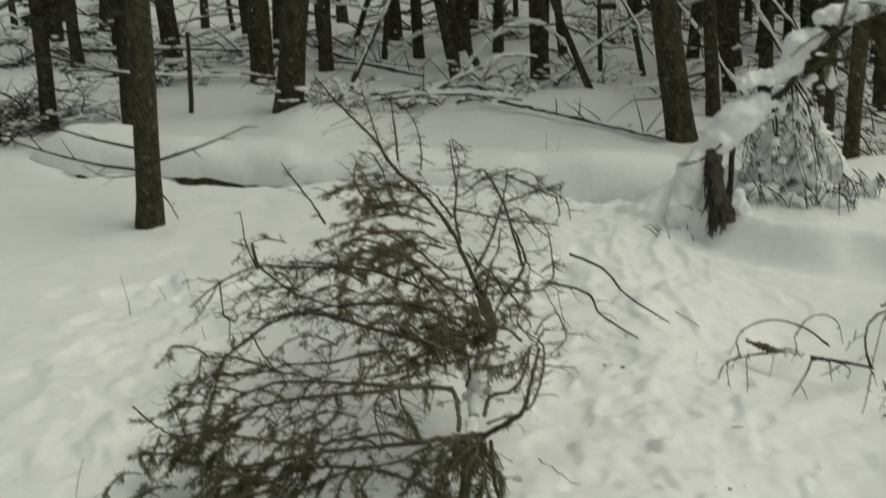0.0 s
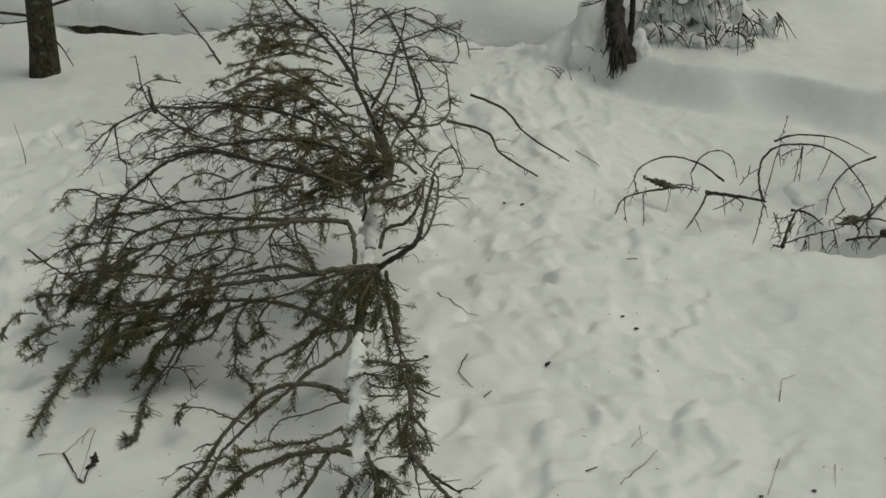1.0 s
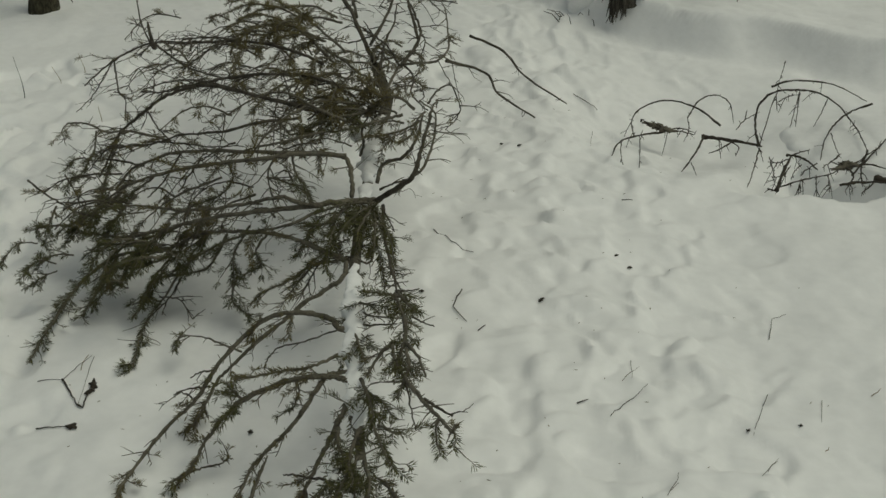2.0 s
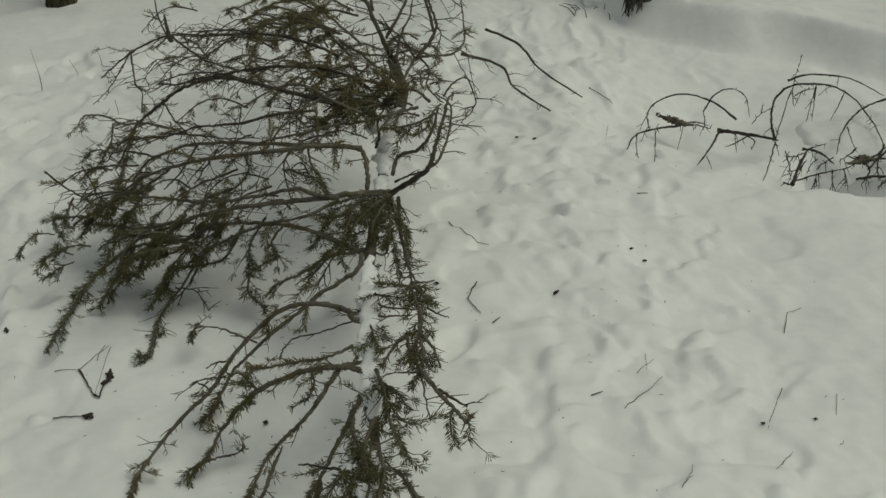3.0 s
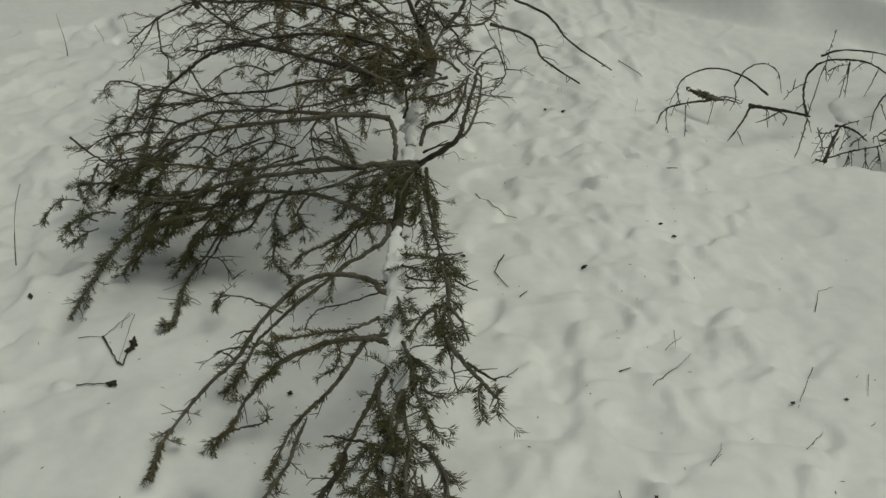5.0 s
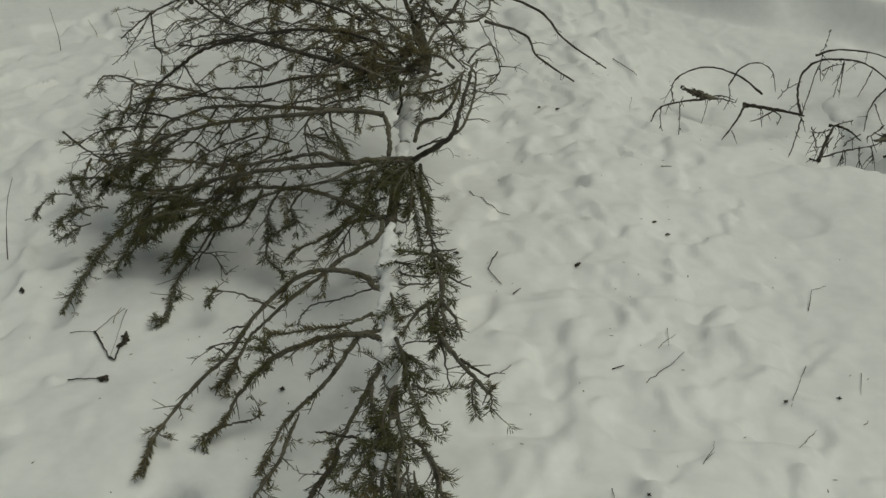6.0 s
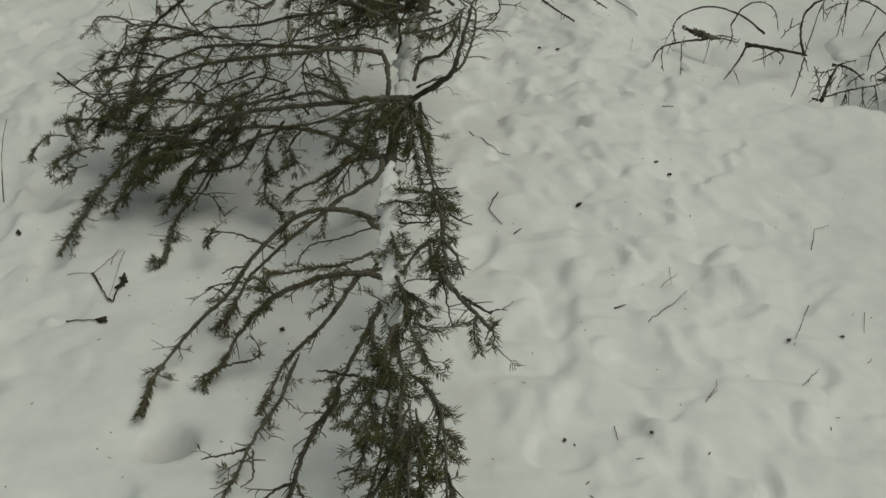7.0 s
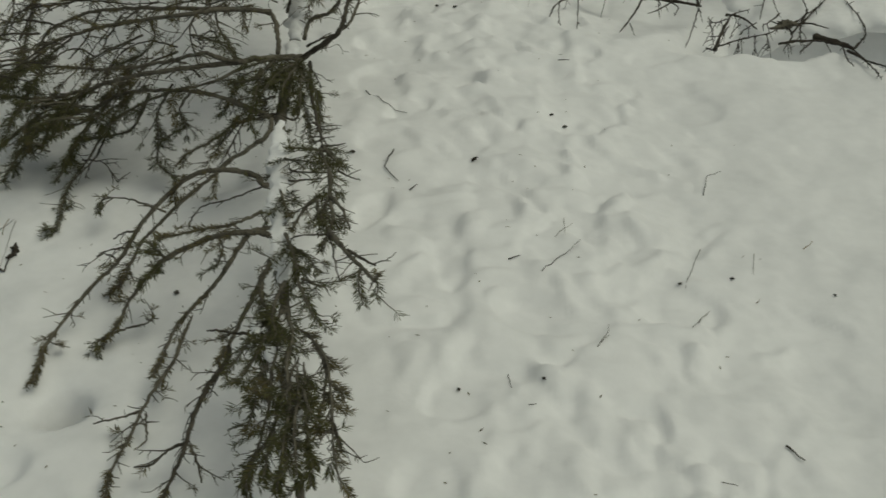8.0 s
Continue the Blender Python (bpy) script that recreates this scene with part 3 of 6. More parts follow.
fallen_stem(((1.2, 8.4, 1.2), (1.5, 8.0, 0.8), (1.75, 7.7, 0.5)), 0.014, WHITE_STEM, 0.014, 11, 4)
fallen_stem(((-2.9, 9.0, 0.1), (-2.2, 8.8, 0.14), (-1.5, 8.9, 0.1)), 0.014, DARK_STEM, 0.016, 12)
fallen_stem(((-2.7, 8.1, 0.08), (-2.2, 8.0, 0.12), (-1.6, 8.0, 0.06)), 0.010, WHITE_STEM, 0.018, 13)

fallen_stem(((1.640, 5.4, -0.02), (1.737, 5.4, 0.06), (1.793, 5.4, 0.17), (1.88, 5.42, 0.27), (1.99, 5.45, 0.42)), 0.009, "slim broken sapling propped aslant in the snow", 0.0, 77, 9)

for k in range(14):
    y, x, a = brnd.uniform(7.4, 11), brnd.uniform(-0.32, 0.20), brnd.gauss(0.1, 0.35)
    x, l = x * y, brnd.uniform(0.25, 0.6)
    dx, dy = l * math.cos(a), -l * math.sin(a)
    fallen_stem(((x - dx, y - dy, 0.03), (x, y, brnd.uniform(0.04, 0.12)), (x + dx, y + dy, brnd.uniform(0.03, 0.16))), brnd.uniform(0.006, 0.013), DARK_STEM if k % 2 else WHITE_STEM, 0.011 if k % 2 else 0.020, 50 + k, 6)

for k, pole in enumerate((((0.77, 7.84, 0.56), (1.08, 7.20, -0.02)), ((0.96, 7.84, 0.72), (1.45, 6.95, 0.02)), ((1.44, 7.84, 0.69), (1.74, 6.68, 0.02)))):
    fallen_stem(((pole[1][0], pole[1][1], 0.0), tuple((np.array(pole[0]) + np.array(pole[1])) / 2), pole[0]), 0.012, "thin dead pole leaning among the trees, snow along it", 0.012, 30 + k, 5)


# ---- young tree bent over under its snow, with a torn stump ----
def snow_bent_tree():
    base = (0.90, 4.86, 0.0)
    tree = thing("snow_bent_tree", base, "young tree bent over under heavy clumps of snow, twigs hanging", "tree")
    rnd = random.Random(3)
    s = Shape(base)
    foot = ground_at(0.875, 4.645)
    p = smooth_path(((0.858, 4.64, foot - 0.04), (0.850, 4.65, foot + 0.04), (0.832, 4.64, 0.17), (0.818, 4.74, 0.36)), 12)
    s.tube(p, np.linspace(0.034, 0.027, len(p)), 18, rough=0.4)
    for _ in range(150):  # splinters and torn bark, most on one side
        q, a = p[rnd.randint(16, len(p) - 1)], rnd.gauss(3.6, 1.1)
        q = q + np.array([math.cos(a), math.sin(a), 0]) * rnd.uniform(0.022, 0.036)
        l = rnd.uniform(0.03, 0.12)
        s.tube([q, q + np.array([rnd.uniform(-0.15, 0.1) * l, rnd.uniform(-0.1, 0.05) * l, -0.5 * l]), q + np.array([rnd.uniform(-0.3, 0.1) * l, rnd.uniform(-0.2, 0.1) * l, -l])], [rnd.uniform(0.003, 0.008), 0.005, 0.001], 4, rough=0.8)
    bank = Shape(base)
    for i in range(5):
        bank.lump((0.898 + 0.010 * i, 4.628 + 0.008 * i, foot + 0.048 - 0.022 * i), (0.026, 0.030, 0.040 - 0.003 * i), i * 2.1 + 5, 3, 0.7, 1.3)
    merge(part("snow_clump", bank, SNOW, tree, "snow heaped against the stump"), 0.006, 7)
    limb = Shape(base)
    bow = smooth_path(((0.680, 4.67, 0.318), (0.735, 4.66, 0.332), (0.790, 4.66, 0.360), (0.865, 4.71, 0.410)), 5)
    limb.tube(bow, np.linspace(0.0015, 0.0055, len(bow)), 7, rough=0.8)
    for i in range(2, len(bow) - 3, 2):
        e = bow[i] + np.array([rnd.uniform(-0.06, -0.01), rnd.uniform(-0.02, 0.0), rnd.uniform(-0.03, 0.025)])
        limb.tube([bow[i], (bow[i] + e) / 2 + UP * 0.004, e], [0.0018, 0.0013, 0.0007], 4)
    part("limb", limb, BARK_DEAD, tree)
    for i in range(12):  # twig ends poking out of the snow at the foot
        q = np.array([rnd.uniform(0.60, 0.84), rnd.uniform(4.64, 4.74), 0.0])
        q[2] = ground_at(q[0], q[1])
        e = q + np.array([rnd.uniform(-0.07, 0.05), rnd.uniform(-0.05, 0.0), rnd.uniform(0.005, 0.05)])
        tip = Shape(base)
        tip.tube([q - UP * 0.01, (q + e) / 2 + UP * 0.008, e], [0.0018, 0.0015, 0.0008], 4, rough=0.4)
        part("twig", tip, BARK_DEAD, tree)
    part("torn_stump", s, WOOD_TORN, tree, "dark splintered stump with hanging bark")
    stem = Shape(base)
    arch = smooth_path(((0.70, 4.86, 0.06), (0.80, 4.82, 0.30), (0.93, 4.78, 0.46), (1.08, 4.75, 0.58), (1.15, 4.75, 0.70), (1.28, 4.76, 0.79), (1.42, 4.78, 0.90), (1.62, 4.8, 1.02)), 7)
    stem.tube(arch, np.linspace(0.016, 0.009, len(arch)), 8, rough=0.3)
    part("stem", stem, BARK_DEAD, tree)
    # separate bodies of snow along the arch: the heavy foot, a ledge, the upper clump, the far end
    rows = (((0.690, 0.04, 0.040), (0.704, 0.12, 0.050), (0.733, 0.21, 0.056), (0.766, 0.29, 0.054), (0.822, 0.374, 0.052), (0.869, 0.428, 0.060), (0.919, 0.474, 0.064), (0.966, 0.504, 0.050), (1.007, 0.540, 0.030)),
            ((0.918, 0.600, 0.020), (0.956, 0.622, 0.023), (0.998, 0.627, 0.019), (1.040, 0.624, 0.025)),
            ((1.050, 0.630, 0.032), (1.093, 0.657, 0.038), (1.110, 0.704, 0.043), (1.121, 0.748, 0.043), (1.165, 0.762, 0.037), (1.208, 0.765, 0.026)),
            ((1.188, 0.834, 0.022), (1.234, 0.850, 0.030), (1.285, 0.845, 0.036), (1.334, 0.871, 0.040), (1.388, 0.888, 0.040), (1.445, 0.905, 0.036)))
    for row in rows:
        snow, body = Shape(base), smooth_path(row, 5)
        for i, (x, z, r) in enumerate(body):
            for k in range(2):
                snow.lump((x + rnd.gauss(0, 0.10) * r, 4.77 + 0.012 * math.sin(0.8 * i) + rnd.gauss(0, 0.15) * r, z + rnd.gauss(0, 0.10) * r), (r * rnd.uniform(0.9, 1.08), r * 0.85, r * rnd.uniform(0.85, 1.0)), i * 1.7 + k, 3, 0.35, 1.5)
        for _ in range(3 * len(body)):  # ragged edge
            x, z, r = body[rnd.randint(0, len(body) - 1)]
            a, b = rnd.uniform(0, 6.28), rnd.uniform(0.010, 0.020)
            snow.lump((x + 0.9 * r * math.cos(a), 4.77 + rnd.uniform(-0.04, 0.03), z + 0.85 * r * math.sin(a)), (b, b, b * 0.8), a * 9, 2, 0.8, 2.0)
        merge(part("snow", snow, SNOW, tree, "heavy rounded body of white snow"), 0.007, 6)
    drop = Shape(base)
    for k in range(4):
        drop.lump((1.238 + 0.004 * k, 4.77, 0.640 - 0.014 * k), (0.020, 0.020, 0.024), k + 3.0, 3, 0.4, 1.6)
    merge(part("snow", drop, SNOW, tree, "small hanging clump of snow"), 0.006, 5)
    drop = Shape(base)
    drop.tube([(1.245, 4.77, 0.78), (1.243, 4.77, 0.70), (1.240, 4.77, 0.62)], [0.003, 0.0025, 0.0015], 5)
    part("twig", drop, BARK_DEAD, tree)
    drop = Shape(base)
    drop.tube(smooth_path(((0.884, 4.75, 0.10), (0.889, 4.75, 0.24), (0.893, 4.75, 0.38), (0.925, 4.76, 0.47)), 4), np.linspace(0.013, 0.010, 13), 8, rough=0.4)
    part("stem", drop, BARK_DEAD, tree)
    spray, leaf = Shape(base), Shape(base)  # needled twigs at the far end, over the snow
    for k in range(44):
        q = np.array([rnd.uniform(1.20, 1.62), rnd.uniform(4.60, 4.80), 0.0])
        q[2] = 0.79 + 0.40 * (q[0] - 1.2) + rnd.uniform(-0.12, 0.09)
        d = unit(np.array([rnd.uniform(-1, 0.8), rnd.uniform(-0.8, 0.2), rnd.uniform(-1.0, 0.1)]))
        pts = [q + d * 0.13 * u - UP * 0.04 * u * u for u in (0, 0.35, 0.7, 1.0)]
        spray.tube(pts, [0.003, 0.0024, 0.0018, 0.001], 4)
        leaf.needles(pts, 0.005, 0.022, rnd, 1.0)
    part("twig", spray, BARK_DEAD, tree)
    part("needles", leaf, NEEDLE, tree, "dark green needles", smooth=False)
    # the side boughs: a sloping curtain of snow behind, and twigs hanging in front of it
    low = Shape(base)
    bough = smooth_path(((1.13, 4.86, 0.555), (1.17, 4.93, 0.49), (1.235, 4.95, 0.415), (1.305, 4.96, 0.305), (1.365, 4.97, 0.20), (1.385, 4.97, 0.10)), 6)
    for i, q in enumerate(bough):
        big = 0.018 + 0.022 * min(1, i / 6) + 0.008 * math.sin(i * 1.3)
        for k in range(2):
            low.lump(q + np.array([-0.4 * big - 0.03 * k, 0.02 * k, -0.3 * big]), (big * 1.1, big, big * 1.2), i * 2.3 + k, 3, 0.6, 1.9)
    for _ in range(260):
        z = rnd.uniform(0.12, 0.50)
        right = 1.40 - 0.55 * z
        x = right - (right - 1.0) * rnd.random() ** 0.9
        b = rnd.uniform(0.012, 0.034)
        low.lump((x, rnd.uniform(4.84, 5.0), z), (b, b, b * rnd.uniform(0.8, 1.4)), x * 31, 2, 0.8, 2.0)
    for k, (x, y) in enumerate(((0.985, 4.72), (1.037, 4.74), (1.085, 4.76), (1.14, 4.70), (1.20, 4.74), (1.26, 4.78), (1.316, 4.69), (1.365, 4.80), (1.455, 4.80), (1.41, 4.86))):  # clumps along the ground with twigs under them
        g = ground_at(x, y)
        for i in range(4):
            low.lump((x + rnd.uniform(-0.04, 0.04), y + rnd.uniform(0, 0.05), g + rnd.uniform(0.01, 0.06)), (rnd.uniform(0.018, 0.032), 0.024, rnd.uniform(0.014, 0.030)), k * 3 + i, 3, 0.7, 1.8)
        for i in range(6):
            tw = Shape(base)
            q = np.array([x + rnd.uniform(-0.05, 0.05), y - 0.01, g + rnd.uniform(0.03, 0.10)])
            e = q + np.array([rnd.uniform(-0.07, 0.07), rnd.uniform(-0.07, -0.01), 0])
            e[2] = ground_at(e[0], e[1]) + rnd.uniform(-0.005, 0.03)
            tw.tube([q, (q + e) / 2 + UP * rnd.uniform(0.0, 0.03), e], [rnd.uniform(0.002, 0.0045), 0.0024, 0.001], 4, rough=0.4)
            part("twig", tw, BARK_DEAD, tree)
    for k in range(34):  # hanging twigs
        tw = Shape(base)
        q = arch[rnd.randint(14, 27)] if k % 3 else bough[rnd.randint(0, 14)] + np.array([-0.02, -0.06, 0.0])
        fan = np.array([rnd.gauss(0.10, 0.30), rnd.uniform(-0.10, 0.16), 0])
        l = min(q[2] - 0.16, rnd.uniform(0.14, 0.46))
        pts = [q + fan * l * v ** 0.7 - UP * l * v + np.array([0.018 * math.sin(5 * v + k), 0.012 * math.cos(4 * v + k), 0]) for v in np.linspace(0, 1, 7)]
        tw.tube(pts, np.linspace(rnd.choice((0.0042, 0.0026, 0.0020)), 0.0010, 7), 4, rough=0.5)
        for i in range(1, 6):
            if rnd.random() < 0.6:
                b = rnd.uniform(0.006, 0.019)
                low.lump(pts[i] + UP * 0.004, (b * 1.2, b, b), k + i, 2, 0.7, 2.0)
        for i in range(1, 7):
            for _ in range(2):
                e = pts[i] + np.array([rnd.uniform(-1, 1), rnd.uniform(-0.7, 0.7), rnd.uniform(-1.3, -0.1)]) * rnd.uniform(0.015, 0.06)
                tw.tube([pts[i], (pts[i] + e) / 2 + UP * 0.008, e], [0.0015, 0.0012, 0.0007], 3)
        part("twig", tw, BARK_DEAD, tree)
    tagged(merge(part("snow_clumps", low, SNOW, tree, "small clumps of snow on the hanging twigs"), 0.008, 3), kind="stuff")


snow_bent_tree()


# ---- dead branch arching out of the hollow ----
def dead_branch():
    y0, base = 3.8, (1.2, 3.8, -0.25)
    branch = thing("dead_branch", base, "dark bare dead branch with arching twigs in snow", "branch")
    rnd = random.Random(11)

    def shoot(r, twiggy, *pts):
        s = Shape(base)
        p = smooth_path(pts, 7)
        p[1:-1] += np.array([[rnd.gauss(0, 0.0007) for _ in range(3)] for _ in p[1:-1]])
        thick = np.linspace(r, max(r * 0.45, 0.0013), len(p)) * 0.85 * np.array([rnd.uniform(0.85, 1.2) for _ in p])
        thick[-1] *= 0.5
        s.tube(p, thick, 7, rough=0.5)
        for i in range(1, len(p)):
            for _ in range(rnd.randint(1, 2) if rnd.random() < 0.5 * twiggy else 0):
                long = rnd.random() < 0.2
                l = rnd.uniform(0.03, 0.08) if long else rnd.uniform(0.006, 0.022)
                e = p[i] + np.array([rnd.uniform(-0.6, 0.6), rnd.uniform(-0.7, 0.7), rnd.uniform(-1.1, -0.4) if long else rnd.uniform(-1, 0.9)]) * l
                k = (p[i] + e) / 2 + np.array([rnd.uniform(-1, 1), 0, 0.5]) * 0.12 * l
                s.tube([p[i], k, e], [0.0016, 0.0012, 0.0007], 3)
                if long:
                    s.tube([k, k + np.array([rnd.uniform(-1, 1), rnd.uniform(-0.5, 0.5), rnd.uniform(-1, 0.2)]) * 0.025], [0.0010, 0.0006], 3)
        part("shoot", s, BARK_DEAD, branch)

    shoot(.009, .25, (0.945, 3.654, -0.024), (0.986, 3.638, -0.024), (1.049, 3.607, -0.024), (1.112, 3.563, -0.024))
    shoot(.004, .4, (0.786, 3.787, -0.024), (0.833, 3.716, -0.024), (0.884, 3.704, -0.024), (0.925, 3.669, -0.024))
    shoot(.003, .5, (0.820, 3.692, -0.024), (0.889, 3.728, -0.024), (0.929, 3.688, -0.024))
    shoot(.004, .5, (1.023, 3.741, -0.024), (0.963, 3.800, 0.012), (0.861, 3.800, 0.045), (0.778, 3.800, 0.019), (0.748, 3.800, -0.023), (0.734, 3.658, -0.024))
    shoot(.003, .5, (0.929, 3.800, -0.018), (0.961, 3.800, 0.039), (1.013, 3.800, 0.059), (1.061, 3.800, 0.030), (1.070, 3.759, -0.024))
    shoot(.002, .3, (0.929, 3.800, -0.018), (0.921, 3.736, -0.024), (0.902, 3.660, -0.024))
    shoot(.004, .5, (0.839, 3.701, -0.024), (0.755, 3.676, -0.024), (0.682, 3.623, -0.024), (0.638, 3.499, -0.024))
    shoot(.0018, .2, (0.687, 3.623, -0.024), (0.673, 3.533, -0.024), (0.664, 3.437, -0.024))
    shoot(.0018, .2, (0.752, 3.667, -0.024), (0.733, 3.543, -0.024), (0.709, 3.414, -0.023))
    shoot(.004, .3, (0.950, 3.649, -0.024), (0.894, 3.514, -0.024), (0.828, 3.380, -0.023))
    shoot(.0018, .2, (0.871, 3.450, -0.024), (0.867, 3.353, -0.023))
    shoot(.003, .3, (1.033, 3.612, -0.024), (0.985, 3.555, -0.024), (0.938, 3.517, -0.024))
    shoot(.003, .3, (1.024, 3.613, -0.024), (1.039, 3.562, -0.024), (1.014, 3.491, -0.024))
    shoot(.0016, .2, (0.994, 3.628, -0.024), (0.965, 3.476, -0.024))
    shoot(.0028, .3, (1.101, 3.550, -0.024), (1.048, 3.400, -0.023), (0.993, 3.259, -0.023))
    shoot(.0018, .3, (1.101, 3.550, -0.024), (1.085, 3.440, -0.024))
    shoot(.0046, .4, (1.105, 3.577, -0.024), (1.133, 3.736, -0.024), (1.155, 3.800, 0.016), (1.197, 3.800, 0.062), (1.265, 3.800, 0.070), (1.342, 3.800, 0.059), (1.417, 3.800, 0.012), (1.445, 3.698, -0.024), (1.421, 3.513, -0.024))
    shoot(.004, .5, (1.191, 3.800, 0.083), (1.261, 3.800, 0.102), (1.389, 3.800, 0.085), (1.506, 3.800, 0.026))
    shoot(.002, .5, (1.107, 3.572, -0.024), (1.196, 3.800, 0.008), (1.209, 3.800, 0.056), (1.217, 3.800, 0.112), (1.228, 3.800, 0.168))
    shoot(.002, .4, (1.065, 3.705, -0.024), (1.113, 3.787, -0.024), (1.161, 3.800, -0.003))
    shoot(.002, .3, (1.113, 3.787, -0.024), (1.120, 3.800, 0.009))
    shoot(.002, .3, (1.208, 3.800, 0.059), (1.219, 3.800, -0.002))
    shoot(.002, .3, (1.284, 3.800, 0.064), (1.274, 3.800, -0.003), (1.238, 3.712, -0.024))
    shoot(.002, .3, (1.284, 3.800, 0.064), (1.257, 3.716, -0.024))
    shoot(.002, .3, (1.377, 3.800, 0.037), (1.362, 3.800, -0.010), (1.315, 3.718, -0.024))
    shoot(.002, .6, (1.219, 3.800, 0.031), (1.249, 3.800, 0.049), (1.288, 3.800, 0.054))
    shoot(.007, .2, (1.071, 3.233, -0.023), (1.126, 3.367, -0.023), (1.180, 3.484, -0.024))
    shoot(.005, .4, (1.168, 3.493, -0.024), (1.190, 3.484, -0.024), (1.218, 3.448, -0.024), (1.229, 3.371, -0.023))
    shoot(.003, .5, (1.180, 3.484, -0.024), (1.214, 3.509, -0.024), (1.248, 3.530, -0.024))
    shoot(.004, .4, (1.525, 3.800, 0.018), (1.456, 3.800, -0.010), (1.398, 3.749, -0.024), (1.320, 3.609, -0.024), (1.258, 3.446, -0.024))
    shoot(.002, .4, (1.353, 3.659, -0.024), (1.336, 3.562, -0.024), (1.327, 3.486, -0.024))
    shoot(.003, .7, (1.080, 3.256, -0.023), (1.175, 3.308, -0.023), (1.249, 3.337, -0.023), (1.315, 3.392, -0.023))
    shoot(.003, .6, (1.050, 3.249, -0.023), (1.060, 3.237, -0.023), (1.078, 3.232, -0.023))
    shoot(.002, .9, (1.113, 3.478, -0.024), (1.098, 3.376, -0.023), (1.081, 3.295, -0.023))
    shoot(.002, .9, (1.163, 3.459, -0.024), (1.127, 3.434, -0.024), (1.099, 3.444, -0.024))
    shoot(.002, .9, (1.150, 3.395, -0.023), (1.114, 3.335, -0.023), (1.083, 3.328, -0.023))
    shoot(.002, .9, (1.192, 3.414, -0.023), (1.158, 3.366, -0.023), (1.133, 3.309, -0.023))
    shoot(.002, .9, (1.240, 3.421, -0.023), (1.193, 3.372, -0.023), (1.166, 3.332, -0.023))
    shoot(.002, .9, (1.249, 3.337, -0.023), (1.232, 3.269, -0.023), (1.215, 3.211, -0.023))
    shoot(.002, .9, (1.212, 3.322, -0.023), (1.191, 3.259, -0.023), (1.181, 3.213, -0.023))
    shoot(.002, .9, (1.157, 3.300, -0.023), (1.134, 3.215, -0.023))
    shoot(.003, .8, (1.327, 3.486, -0.024), (1.286, 3.432, -0.024), (1.248, 3.391, -0.023))
    shoot(.004, .6, (1.315, 3.392, -0.023), (1.320, 3.326, -0.023), (1.263, 3.221, -0.023))
    shoot(.003, .7, (1.343, 3.400, -0.023), (1.411, 3.483, -0.024), (1.462, 3.534, -0.024))
    shoot(.004, .6, (1.332, 3.392, -0.023), (1.395, 3.406, -0.023), (1.438, 3.362, -0.023))
    shoot(.004, .6, (1.421, 3.513, -0.024), (1.354, 3.366, -0.023), (1.322, 3.246, -0.023))
    shoot(.005, .5, (1.261, 3.262, -0.023), (1.335, 3.281, -0.024), (1.404, 3.268, -0.023), (1.463, 3.215, -0.023))
    shoot(.004, .6, (1.463, 3.215, -0.023), (1.531, 3.316, -0.024), (1.556, 3.444, -0.024), (1.559, 3.582, -0.024))
    shoot(.004, .6, (1.318, 3.333, -0.024), (1.437, 3.499, -0.024), (1.532, 3.632, -0.024))
    shoot(.004, .6, (1.439, 3.201, -0.023), (1.475, 3.120, -0.023), (1.523, 3.078, -0.023))
    shoot(.012, .3, (1.375, 3.303, -0.024), (1.415, 3.275, -0.024), (1.444, 3.240, -0.023), (1.460, 3.207, -0.023))
    shoot(.003, .8, (1.370, 3.287, -0.024), (1.327, 3.229, -0.023), (1.303, 3.203, -0.023))
    shoot(.003, .8, (1.434, 3.233, -0.023), (1.419, 3.143, -0.023), (1.421, 3.093, -0.023))
    shoot(.003, .8, (1.458, 3.199, -0.023), (1.469, 3.082, -0.023), (1.466, 3.008, -0.023))
    for pts, r in ((((0.776, 3.792, -0.024), (0.805, 3.761, -0.024), (0.828, 3.741, -0.024), (0.850, 3.710, -0.024), (0.883, 3.699, -0.024)), 0.013), (((1.267, 3.369, -0.023), (1.307, 3.393, -0.023), (1.337, 3.408, -0.023), (1.356, 3.390, -0.023)), 0.013)):
        c, p = Shape(base), smooth_path(pts, 6)
        c.tube(p, [max(0.0015, 1.1 * r * math.sin(3.1 * (k + 0.4) / len(p))) for k in range(len(p))], 10, rough=1.3, flat=0.6)
        for _ in range(7):  # frayed bark
            q = p[rnd.randint(0, len(p) - 2)]
            e = q + np.array([rnd.uniform(-0.04, 0.02), rnd.uniform(-0.02, 0.02), rnd.uniform(-0.012, 0.022)])
            shoot(0.0028, 0, q, (q + e) / 2 + UP * 0.002, e)
        part("bark_clump", c, BARK_LIMB, branch, "dark frayed clump of bark")


dead_branch()


